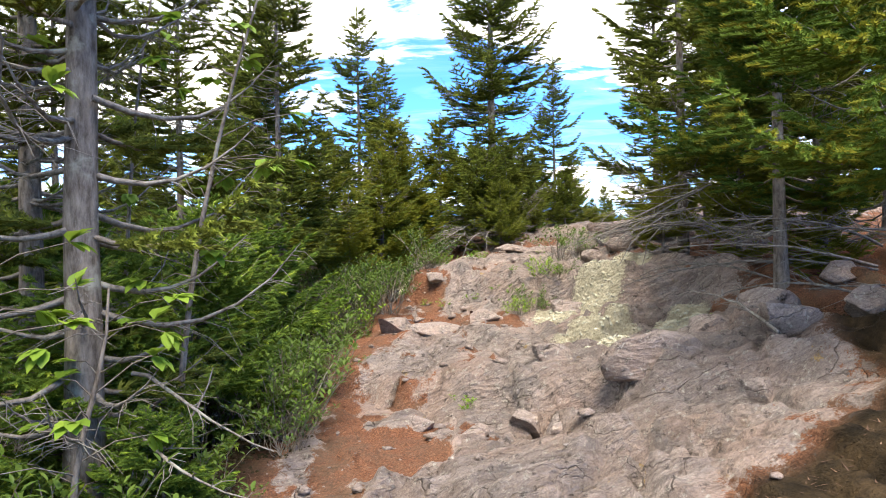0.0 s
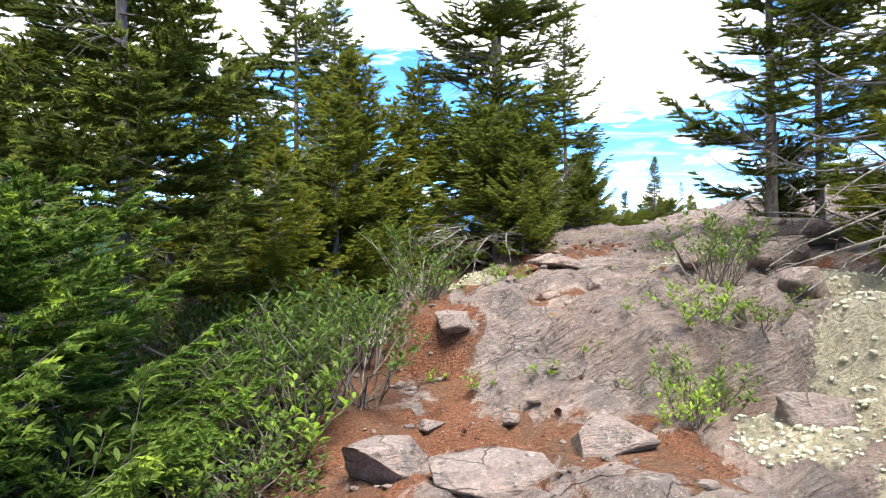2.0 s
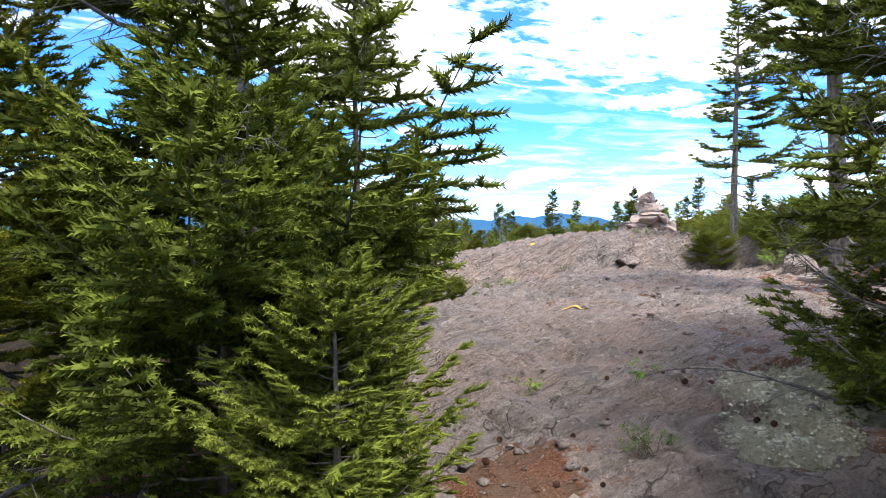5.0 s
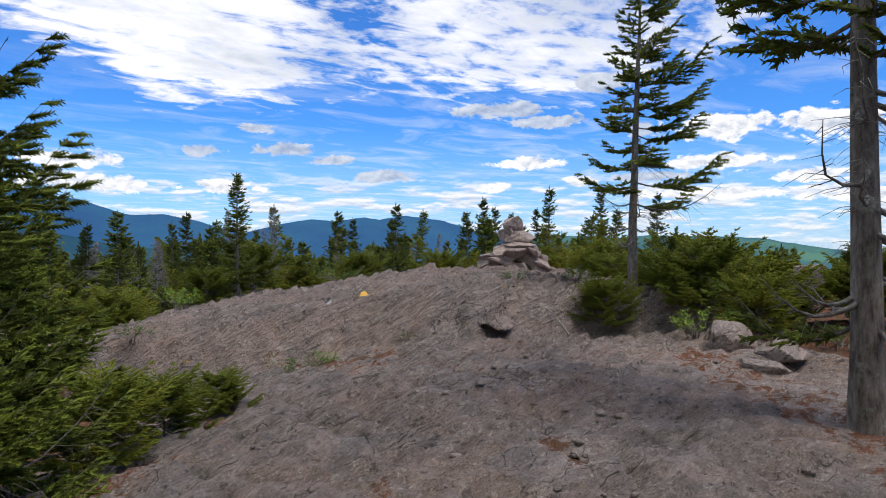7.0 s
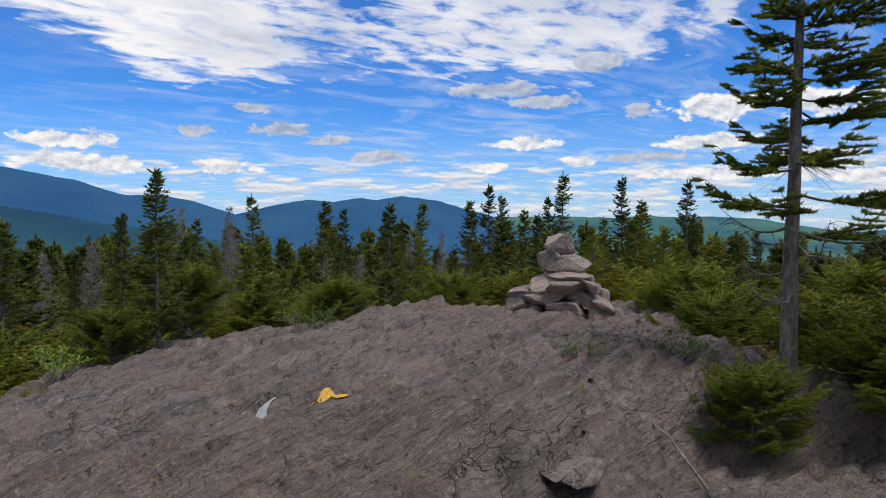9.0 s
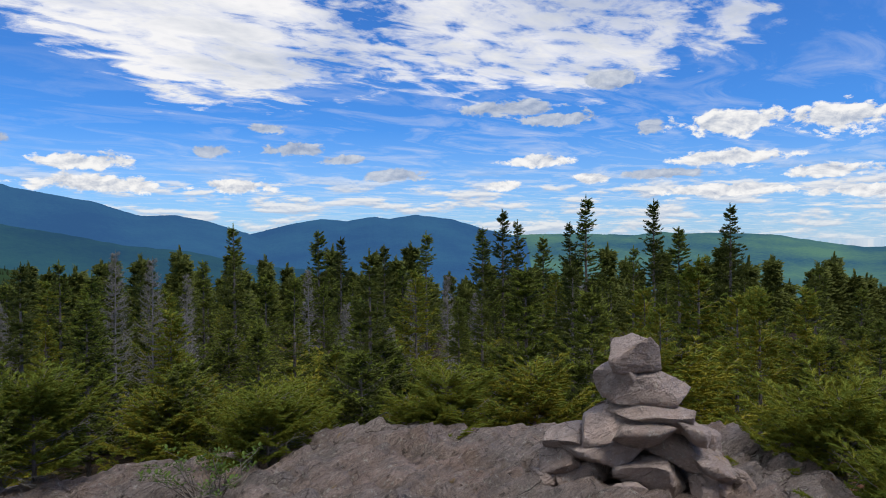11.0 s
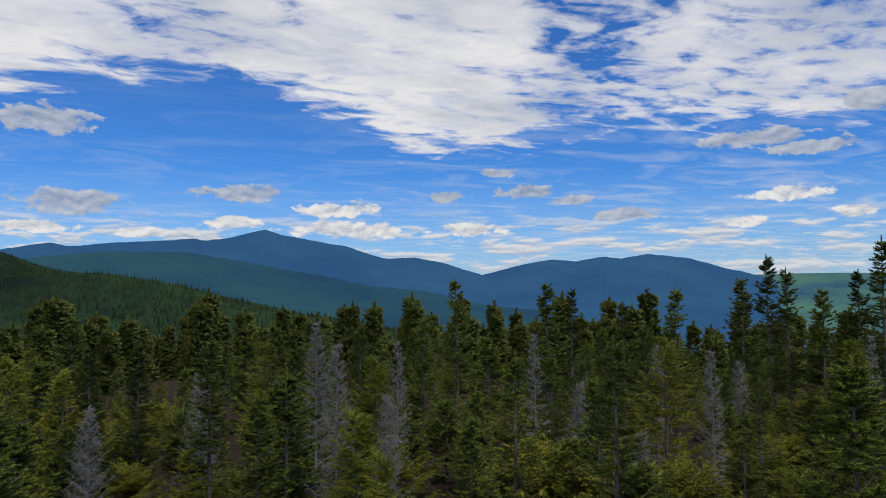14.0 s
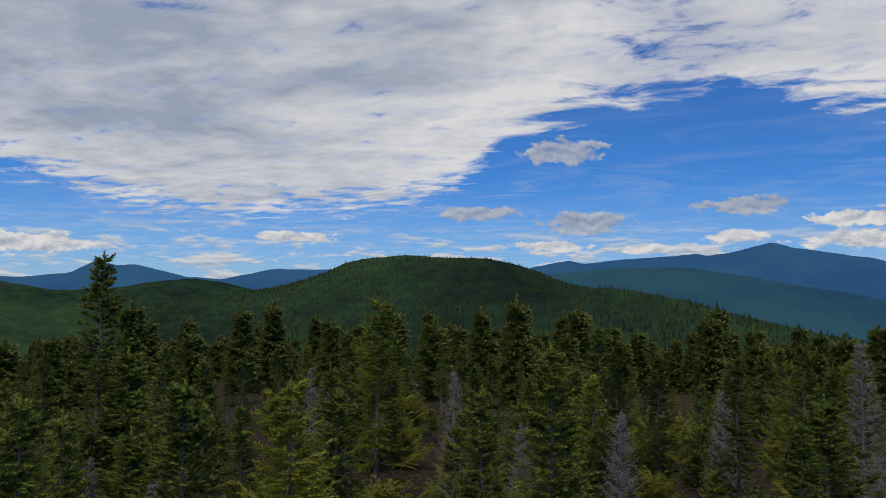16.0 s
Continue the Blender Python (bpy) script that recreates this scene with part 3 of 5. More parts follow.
def ground():
    fine_u = np.concatenate([np.arange(1.0, 10.5, 0.032), np.arange(10.5, 16.2, 0.045), np.arange(16.2, 18.2, 0.022), np.arange(18.2, 23.5, 0.05)])
    fine_w = np.arange(-10.6, 0.8, 0.038)

    def spread(lo, hi):
        step = 0.055 * 1.12 ** np.arange(1, 94)
        out = np.cumsum(step)
        return out[out < 4700]
    s = spread(0, 0)
    us = np.concatenate([fine_u[0] - s[::-1], fine_u, fine_u[-1] + s])
    ws = np.concatenate([fine_w[0] - s[::-1], fine_w, fine_w[-1] + s])
    U, W = np.meshgrid(us, ws, indexing="ij")
    X, Y = to_xy(U, W)
    Z = land(X, Y)
    n, m = U.shape
    idx = np.arange(n * m).reshape(n, m)
    f = np.stack([idx[:-1, :-1], idx[:-1, 1:], idx[1:, 1:], idx[1:, :-1]], -1).reshape(-1, 4)[:, ::-1]
    far = (np.hypot(X - 5, Y - 15) > 420)
    fi = far[:-1, :-1].reshape(-1).astype(int)
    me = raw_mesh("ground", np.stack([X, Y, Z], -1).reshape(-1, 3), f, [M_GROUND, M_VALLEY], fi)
    lit = litterness(U, W).reshape(-1)
    r = rockness(U, W)
    # forest floor mask; the last term paints the firs' shade on the bank
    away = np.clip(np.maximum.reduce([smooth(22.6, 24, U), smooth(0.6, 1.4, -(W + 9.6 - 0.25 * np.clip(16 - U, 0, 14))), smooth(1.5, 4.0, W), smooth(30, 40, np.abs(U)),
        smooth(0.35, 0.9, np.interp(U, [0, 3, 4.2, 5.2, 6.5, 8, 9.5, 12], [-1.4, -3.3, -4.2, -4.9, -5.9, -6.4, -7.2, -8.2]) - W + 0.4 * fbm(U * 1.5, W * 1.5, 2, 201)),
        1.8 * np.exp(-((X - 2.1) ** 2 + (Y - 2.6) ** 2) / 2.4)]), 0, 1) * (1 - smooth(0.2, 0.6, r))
    lichen = np.zeros_like(X)
    for x, y, rad in LICHEN:
        lichen = np.maximum(lichen, 1.0 * (1 - smooth(rad * 0.35, rad * 1.3, np.hypot(X - x, Y - y))))
    for key, v in (("litter", lit), ("floor_and_shade", away.reshape(-1)), ("lichen", lichen.reshape(-1))):
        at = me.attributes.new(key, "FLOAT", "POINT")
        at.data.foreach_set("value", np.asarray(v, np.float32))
    tagged(new("ground", me), "grey schist ledges, rust needle litter and wooded slopes", "ground", kind="structure")


ground()


# ---- mountains: (bearing clockwise from +y, elevation) along each skyline ----
def mountain(name, dist, skyline, mat, foot=-230, rough=1.0, seed=1, label=""):
    bs = np.array([b for b, _ in skyline])
    es = np.array([e for _, e in skyline])
    b = np.linspace(bs[0] - 3, bs[-1] + 3, 340)
    e = np.interp(b, bs, es)
    k = np.ones(5) / 5
    e[2:-2] = np.convolve(e, k, "valid")
    e = e + 0.05 * rough * fbm(b * 1.3, b * 0 + seed, 4, seed) + 0.02 * rough * fbm(b * 9, b * 0, 2, seed + 3)
    e = np.where(b < bs[0], e - (bs[0] - b) * 0.5, np.where(b > bs[-1], e - (b - bs[-1]) * 0.5, e))
    rows = 40
    v = np.linspace(0, 1, rows)[:, None]
    crest = 4 + dist * np.tan(np.radians(e))[None, :]
    reach = dist * 0.5
    gully = fbm(b[None, :] * 0.55 + v * 1.5, v * 2.2 + seed, 4, seed + 7)
    R = dist - reach * v + dist * 0.05 * gully * np.sin(v * 3.14)
    Z = foot + (crest - foot) * (1 - v) ** 1.35 + (crest - foot) * 0.10 * gully * np.sin(v * 3.14)
    a = np.radians(b)[None, :]
    X, Y = 7.7 + R * np.sin(a), 18 + R * np.cos(a)
    n, m = R.shape
    idx = np.arange(n * m).reshape(n, m)
    f = np.stack([idx[:-1, :-1], idx[:-1, 1:], idx[1:, 1:], idx[1:, :-1]], -1).reshape(-1, 4)[:, ::-1]
    me = raw_mesh(name, np.stack([X, Y, Z], -1).reshape(-1, 3), f, mat)
    tagged(new(name, me), label, "mountain", kind="structure")
    return X, Y, Z


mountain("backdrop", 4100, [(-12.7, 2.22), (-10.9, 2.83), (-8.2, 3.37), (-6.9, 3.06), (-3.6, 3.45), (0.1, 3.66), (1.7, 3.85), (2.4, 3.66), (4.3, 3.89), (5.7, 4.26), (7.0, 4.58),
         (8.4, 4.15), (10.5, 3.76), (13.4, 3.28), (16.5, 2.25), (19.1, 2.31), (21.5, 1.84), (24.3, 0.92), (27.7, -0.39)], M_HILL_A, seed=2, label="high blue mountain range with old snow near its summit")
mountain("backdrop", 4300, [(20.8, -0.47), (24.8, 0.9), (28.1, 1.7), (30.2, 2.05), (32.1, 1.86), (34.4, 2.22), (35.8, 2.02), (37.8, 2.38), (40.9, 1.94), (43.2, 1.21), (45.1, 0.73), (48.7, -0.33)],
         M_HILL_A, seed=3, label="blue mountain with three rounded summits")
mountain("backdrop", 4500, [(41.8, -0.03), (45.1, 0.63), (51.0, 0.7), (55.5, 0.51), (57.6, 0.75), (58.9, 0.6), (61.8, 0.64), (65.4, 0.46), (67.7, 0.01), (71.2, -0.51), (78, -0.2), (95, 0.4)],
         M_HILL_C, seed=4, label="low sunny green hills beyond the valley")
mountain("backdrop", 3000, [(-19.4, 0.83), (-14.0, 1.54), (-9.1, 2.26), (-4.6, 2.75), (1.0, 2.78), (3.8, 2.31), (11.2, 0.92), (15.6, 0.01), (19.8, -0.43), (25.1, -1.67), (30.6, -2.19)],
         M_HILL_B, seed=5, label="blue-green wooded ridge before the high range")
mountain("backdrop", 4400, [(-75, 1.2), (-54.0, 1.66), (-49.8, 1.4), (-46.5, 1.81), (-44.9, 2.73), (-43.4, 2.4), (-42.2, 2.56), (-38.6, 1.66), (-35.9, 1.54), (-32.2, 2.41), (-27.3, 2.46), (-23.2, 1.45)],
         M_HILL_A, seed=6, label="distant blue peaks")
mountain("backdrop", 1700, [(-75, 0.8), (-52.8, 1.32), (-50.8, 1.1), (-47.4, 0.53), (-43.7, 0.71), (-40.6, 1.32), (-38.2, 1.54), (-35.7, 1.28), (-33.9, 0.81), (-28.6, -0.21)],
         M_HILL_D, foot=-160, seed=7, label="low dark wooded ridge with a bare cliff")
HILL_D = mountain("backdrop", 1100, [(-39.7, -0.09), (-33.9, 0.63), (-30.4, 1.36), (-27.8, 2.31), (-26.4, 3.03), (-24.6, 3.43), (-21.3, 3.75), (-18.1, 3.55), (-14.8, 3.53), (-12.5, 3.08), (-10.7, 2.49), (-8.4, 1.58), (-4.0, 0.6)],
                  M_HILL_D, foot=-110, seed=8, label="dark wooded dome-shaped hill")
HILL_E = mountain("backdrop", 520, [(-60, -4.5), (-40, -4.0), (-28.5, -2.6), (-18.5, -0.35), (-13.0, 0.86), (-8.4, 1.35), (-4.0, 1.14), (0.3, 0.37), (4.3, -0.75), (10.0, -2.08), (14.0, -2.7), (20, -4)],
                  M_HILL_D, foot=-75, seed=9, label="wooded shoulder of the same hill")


# ---- conifers ----
def tube(points, radii, sides):
    """Vertices and quads of a tapered tube along points."""
    P = np.asarray(points, float)
    n = len(P)
    T = np.gradient(P, axis=0)
    T /= np.linalg.norm(T, axis=1)[:, None] + 1e-9
    ref = np.where(np.abs(T[:, 2:3]) > 0.9, [[1.0, 0, 0]], [[0, 0, 1.0]])
    A = np.cross(T, ref)
    A /= np.linalg.norm(A, axis=1)[:, None] + 1e-9
    B = np.cross(T, A)
    ang = np.arange(sides) * 2 * math.pi / sides
    r = np.asarray(radii, float)[:, None, None]
    V = P[:, None, :] + r * (np.cos(ang)[None, :, None] * A[:, None, :] + np.sin(ang)[None, :, None] * B[:, None, :])
    i = np.arange(n - 1)[:, None] * sides
    j = np.arange(sides)[None, :]
    k = (j + 1) % sides
    F = np.stack([i + j, i + k, i + k + sides, i + j + sides], -1).reshape(-1, 4)
    return V.reshape(-1, 3), F


class Bag:
    """Collects pieces of one mesh."""

    def __init__(self):
        self.v, self.f, self.n = [], [], 0

    def add(self, v, f):
        self.v.append(v)
        self.f.append(f + self.n)
        self.n += len(v)

    def mesh(self, name, mat):
        return raw_mesh(name, np.concatenate(self.v), np.concatenate(self.f), mat)


def shoot_template(needles, r, spread_w, blade):
    """Triangles of one needle-clad shoot of length 1 along +x: a dense core and a fringe of needles round it."""
    v = []
    core = spread_w * 0.36
    for k in range(4):
        a, b = k * math.pi / 2 + 0.4, (k + 1) * math.pi / 2 + 0.4
        p = np.array([0.25, math.cos(a) * core, math.sin(a) * core])
        q = np.array([0.25, math.cos(b) * core, math.sin(b) * core])
        v += [np.array([-0.35, 0, 0]), q, p, p, q, np.array([1.0, 0, 0])]
    for i in range(needles):
        x = (i + 0.5) / needles * 0.95
        a = i * 2.4 + r.uniform(-0.4, 0.4)
        out = np.array([0.0, math.cos(a), math.sin(a) * 0.85])
        side = np.array([0.0, -math.sin(a), math.cos(a)])
        base = np.array([x, 0, 0]) + out * core * 0.4
        ln = spread_w * r.uniform(0.75, 1.1) * (1.0 - 0.25 * x)
        tip = base + np.array([ln * 0.75, 0, 0]) + out * ln * 0.85
        wd = spread_w * blade
        v += [base - side * wd - [wd, 0, 0], base + side * wd + [wd, 0, 0], tip]
    return np.array(v)


def place_shoots(o, d, L, template):
    """All shoots: origins o, directions d, lengths L."""
    d = d / (np.linalg.norm(d, axis=1)[:, None] + 1e-9)
    s = np.cross(d, [0, 0, 1.0])
    s /= np.linalg.norm(s, axis=1)[:, None] + 1e-9
    up = np.cross(s, d)
    T = template[None]
    V = o[:, None, :] + L[:, None, None] * (T[..., 0:1] * d[:, None, :] + T[..., 1:2] * s[:, None, :] + T[..., 2:3] * up[:, None, :])
    return V.reshape(-1, 3)


def conifer_meshes(seed, height, radius, low=0.12, whorl=0.16, per=6, needles=12, shoot=0.11, twig_gap=0.085, lift=0.15, droop=0.25,
                   dead_to=0.25, thin=0.0, lean=0.0, mats=None, tip_share=0.3, fat=0.24, trunk_r=0.0, flag=None, bare=False, top_pow=0.85, dead_gain=1.0, blade=0.18):
    """Trunk, crown and dead-branch meshes of one spruce or fir standing on the origin."""
    r = rng(seed)
    mats = mats or [M_NEEDLE, M_TIP_D]
    tr = trunk_r or 0.012 + height * 0.011
    n = 14
    ts = np.linspace(0, 1, n)
    cx = lean * height * ts ** 1.5 + 0.02 * np.cumsum(r.normal(0, 0.35, n)) * height / 8
    cy = 0.02 * np.cumsum(r.normal(0, 0.35, n)) * height / 8
    axis = np.stack([cx, cy, ts * height - 0.12 * (ts == 0)], 1)
    tv, tf = tube(axis, tr * (1 - ts) ** 0.8 + 0.003 + tr * 0.35 * np.exp(-ts * 30), 9)
    trunk = Bag()
    trunk.add(tv, tf)
    dead = Bag()
    O, D, LN, TIP = [], [], [], []
    z = low * height
    while z < height * 0.985:
        f = z / height
        rel = (f - low) / (1 - low)
        c = np.array([np.interp(z, axis[:, 2], axis[:, 0]), np.interp(z, axis[:, 2], axis[:, 1]), z])
        prof = radius * (1 - rel) ** top_pow * min(1.0, 0.55 + rel * 4) + 0.05
        is_dead_zone = f < dead_to
        for k in range(per):
            az = r.uniform(0, 2 * math.pi)
            c[2] = z + whorl * r.uniform(-0.4, 0.4) * (1 - 0.5 * rel)
            ln = prof * r.uniform(0.55, 1.12)
            if flag is not None:
                ln *= 0.82 + 0.32 * math.cos(az - flag)
            if r.random() < thin:
                continue
            h = np.array([math.cos(az), math.sin(az), 0.0])
            steps = 7
            q = np.linspace(0, 1, steps)
            rise = ln * (lift * q - droop * np.sin(q * 2.6) * (1 - 0.6 * rel) + 0.22 * q ** 2 + rel * 0.45 * q)
            side = np.array([-h[1], h[0], 0])
            wob = np.cumsum(r.normal(0, 0.03, steps)) * ln
            pts = c + h * (ln * q)[:, None] + np.array([0, 0, 1.0]) * rise[:, None] + side * wob[:, None]
            is_dead = bare or (is_dead_zone and r.random() < 0.75) or r.random() < 0.06
            br = max(0.0035, tr * 0.22 * (1 - f) ** 0.5)
            bag = dead if is_dead else trunk
            v, fa = tube(pts, br * (1 - q) + 0.0016, 4 if is_dead else 3)
            bag.add(v, fa)
            if is_dead:
                for _ in range(int((6 + 12 * ln) * dead_gain)):
                    s = r.uniform(0.25, 0.98)
                    p = np.array([np.interp(s, q, pts[:, i]) for i in range(3)])
                    sg = r.choice([-1, 1])
                    dv = h * r.uniform(0.2, 0.8) + side * sg * r.uniform(0.4, 1.0) + np.array([0, 0, r.uniform(-0.5, 0.25)])
                    l2 = r.uniform(0.12, 0.42) * ln * (1.15 - s)+ 0.05
                    mid = p + dv * l2 * 0.5 + r.normal(0, 0.012, 3)
                    v, fa = tube([p, mid, p + dv * l2 + np.array([0, 0, -0.15 * l2])], [0.0026, 0.0019, 0.001], 3)
                    dead.add(v, fa)
                continue
            # live: side twigs in a flat spray, shoots along them
            cnt = max(3, int(ln / twig_gap))
            for s in np.linspace(0.22, 1.0, cnt):
                p = np.array([np.interp(s, q, pts[:, i]) for i in range(3)])
                tang = h + np.array([0, 0, lift * 0.8 + rel * 0.4])
                for sg in (-1, 1):
                    tl = (0.42 * ln * (1.06 - s) + shoot * 1.1) * r.uniform(0.7, 1.15)
                    if s > 0.985:
                        dv = tang + side * sg * 0.12
                    else:
                        dv = tang * 0.75 + side * sg * r.uniform(0.55, 0.95) + np.array([0, 0, r.uniform(-0.22, 0.12)])
                    dv = dv / np.linalg.norm(dv)
                    m = max(1, int(tl / (shoot * 0.72)))
                    for g in range(m):
                        a = (g + r.uniform(0, 0.3)) * tl / m
                        last = g == m - 1
                        dd = dv + r.normal(0, 0.10, 3) + np.array([0, 0, -0.10 * a])
                        O.append(p + dv * a)
                        D.append(dd)
                        LN.append(shoot * r.uniform(0.85, 1.2))
                        TIP.append(last and r.random() < tip_share * 2)
                        for turn in (-1, 1):
                            if r.random() < 0.5:
                                O.append(p + dv * a)
                                D.append(dv * 0.8 + side * turn * r.uniform(0.5, 1.1) + np.array([0, 0, r.uniform(-0.25, 0.55)]))
                                LN.append(shoot * r.uniform(0.65, 1.1))
                                TIP.append(r.random() < tip_share)
        z += whorl * r.uniform(0.7, 1.3) * (1.0 - 0.60 * rel)
    crown = None
    if O and not bare:
        for g in range(3):                       # the leader
            O.append(np.array([axis[-1, 0], axis[-1, 1], height - 0.10 * g]))
            D.append(np.array([0.05, 0.02, 1.0]))
            LN.append(shoot * 1.3)
            TIP.append(True)
        O, D, LN, TIP = np.array(O), np.array(D), np.array(LN), np.array(TIP)
        V = place_shoots(O, D, LN, shoot_template(needles, r, fat, blade))
        F = np.arange(len(V)).reshape(-1, 3)
        crown = raw_mesh("crown", V, F, mats, np.repeat(TIP.astype(int), needles + 8), flat=True)
    return trunk.mesh("trunk", M_SNAG if bare else M_BARK), crown, (dead.mesh("dead_branches", M_DEAD if not bare else M_SNAG) if dead.v else None)


def conifer(name, meshes, m, label, category, group=""):
    ob = empty(name, m, label, category, group)
    t, c, d = meshes
    part("trunk", t, ob, "grey scaly bark")
    if c:
        part("crown", c, ob)
    if d:
        tagged(part("dead_brush", d, ob, "bare grey dead twigs"), kind="stuff")
    return ob


def stand(x, y, sink=0.05, rz=0.0, s=1.0):
    return pose(x, y, float(land(x, y)) - sink, 0, 0, rz) @ Matrix.Diagonal((s, s, s, 1))


# the spruces that the trail passes
SP_MAIN = conifer_meshes(11, 6.6, 1.38, low=0.05, whorl=0.27, per=6, needles=17, shoot=0.085, twig_gap=0.065, dead_to=0.13, droop=0.34, thin=0.18, tip_share=0.35, trunk_r=0.085, top_pow=0.55, dead_gain=2.4, fat=0.36, blade=0.14)
SP_LEFT = conifer_meshes(12, 5.2, 1.35, low=0.08, whorl=0.27, per=6, needles=16, shoot=0.088, twig_gap=0.072, dead_to=0.18, droop=0.34, thin=0.22, tip_share=0.2, trunk_r=0.05, fat=0.36, blade=0.15)
SP_RIGHT = conifer_meshes(13, 4.3, 1.15, low=0.10, whorl=0.22, per=6, needles=17, shoot=0.08, twig_gap=0.066, dead_to=0.34, droop=0.22, thin=0.36, tip_share=0.3, trunk_r=0.052, dead_gain=2.4, fat=0.36, blade=0.14)
SP_OLD = conifer_meshes(18, 6.5, 1.1, low=0.10, whorl=0.24, per=5, needles=16, shoot=0.09, twig_gap=0.075, dead_to=0.42, droop=0.25, thin=0.2, tip_share=0.2, trunk_r=0.085, dead_gain=1.6, fat=0.36, blade=0.15)
SP_FLAG = conifer_meshes(14, 3.85, 1.12, low=0.20, whorl=0.24, per=6, needles=17, shoot=0.075, twig_gap=0.062, dead_to=0.30, droop=0.20, lift=0.04, thin=0.30, lean=0.05, tip_share=0.35, trunk_r=0.055, flag=-0.7, mats=[M_NEEDLE, M_TIP_D], fat=0.38, blade=0.14, top_pow=0.7, dead_gain=1.6)
FIR_LOW = conifer_meshes(15, 1.45, 0.85, low=0.08, whorl=0.17, per=7, needles=17, shoot=0.065, twig_gap=0.05, dead_to=0.0, droop=0.1, lift=0.08, tip_share=0.10, mats=[M_FIR, M_TIP], fat=0.38, blade=0.14, top_pow=0.6)
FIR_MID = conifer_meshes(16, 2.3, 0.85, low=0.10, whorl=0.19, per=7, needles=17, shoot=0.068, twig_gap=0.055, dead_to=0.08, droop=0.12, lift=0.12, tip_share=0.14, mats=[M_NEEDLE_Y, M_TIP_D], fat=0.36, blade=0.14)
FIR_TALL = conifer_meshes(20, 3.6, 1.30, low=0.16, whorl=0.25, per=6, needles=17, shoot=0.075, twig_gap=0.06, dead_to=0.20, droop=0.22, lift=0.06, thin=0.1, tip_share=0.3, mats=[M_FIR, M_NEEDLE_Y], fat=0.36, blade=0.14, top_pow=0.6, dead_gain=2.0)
SP_YOUNG = conifer_meshes(19, 1.8, 0.85, low=0.06, whorl=0.18, per=7, needles=17, shoot=0.072, twig_gap=0.056, dead_to=0.05, droop=0.16, lift=0.18, tip_share=0.45, mats=[M_NEEDLE, M_TIP_D], fat=0.36, blade=0.14, top_pow=0.55)
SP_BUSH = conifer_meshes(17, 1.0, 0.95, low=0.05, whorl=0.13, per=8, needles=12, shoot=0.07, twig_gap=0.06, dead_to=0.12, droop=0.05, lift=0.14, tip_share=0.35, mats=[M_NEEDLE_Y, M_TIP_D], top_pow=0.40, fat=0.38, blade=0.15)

for x, y, rz, s in ((2.30, 3.35, 40, 0.95), (2.45, 5.0, 170, 0.95)):
    conifer("fir_tree", FIR_TALL, stand(x, y, rz=rz, s=s), "green balsam fir overhanging the needle-strewn bank", "tree", "firs on the bank")
conifer("spruce_tree", SP_MAIN, stand(0.98, 11.75, rz=20), "large dark red spruce with grey dead twigs below, beside the trail", "tree")
conifer("spruce_tree", SP_LEFT, stand(-1.8, 7.8, rz=0, s=0.88), "dark spruce with drooping boughs among shrubs", "tree", "spruces along the trail")
for x, y, rz, s in ((-3.2, 8.7, 60, 1.05), (-2.9, 11.2, 140, 1.1), (-5.6, 6.6, 200, 1.1), (-5.2, 9.6, 90, 1.15), (-1.5, 14.2, 250, 0.95), (-3.4, 14.6, 30, 1.0), (-6.4, 5.0, 310, 1.2), (-3.2, 1.6, 100, 1.1), (-0.9, 13.2, 10, 0.7), (3.25, 5.9, 190, 0.95), (2.5, 14.2, 40, 0.66), (4.6, 7.0, 250, 1.1), (4.1, 8.9, 300, 1.0), (5.0, 4.6, 130, 1.2)):
    conifer("spruce_tree", SP_LEFT, stand(x, y, rz=rz, s=s), "dark spruce in the thicket by the trail", "tree", "spruces along the trail")
conifer("spruce_tree", SP_RIGHT, stand(3.2, 10.0, rz=10), "slender spruce with dead lower limbs on rock", "tree", "spruces right on the rock edge")
for x, y, rz, s in ((2.75, 7.75, 80, 1.12), (4.3, 10.9, 30, 0.95), (5.4, 9.3, 210, 1.0)):
    conifer("spruce_tree", SP_RIGHT, stand(x, y, rz=rz, s=s), "spruce with grey dead lower limbs on needle litter", "tree", "spruces right on the rock edge")
conifer("spruce_tree", SP_FLAG, stand(9.25, 15.95, rz=0), "windswept spruce with sparse boughs by the ledge", "tree")
for x, y, rz, s in ((8.75, 15.95, 0, 0.5), (9.6, 15.3, 60, 0.7), (10.2, 16.1, 150, 0.75), (10.6, 15.0, 240, 0.75), (9.4, 14.6, 300, 0.55), (10.9, 14.0, 20, 0.7), (10.7, 17.2, 100, 0.75), (11.6, 16.2, 200, 0.9), (11.4, 17.9, 10, 0.8), (4.0, 15.9, 0, 0.42), (3.5, 15.5, 90, 0.5), (4.5, 16.2, 200, 0.3), (8.9, 20.9, 40, 0.55), (10.4, 20.6, 110, 0.6), (5.2, 21.2, 200, 0.6), (6.6, 21.6, 10, 0.55), (7.6, 22.1, 70, 0.7), (3.6, 20.4, 160, 0.6), (2.4, 19.3, 230, 0.7), (4.4, 22.1, 300, 0.8), (9.6, 22.2, 30, 0.8)):
    conifer("spruce_bush", SP_BUSH, stand(x, y, rz=rz, s=s), "low dense yellow-green spruce at the ledge's edge", "bush", "stunted spruces round the summit")
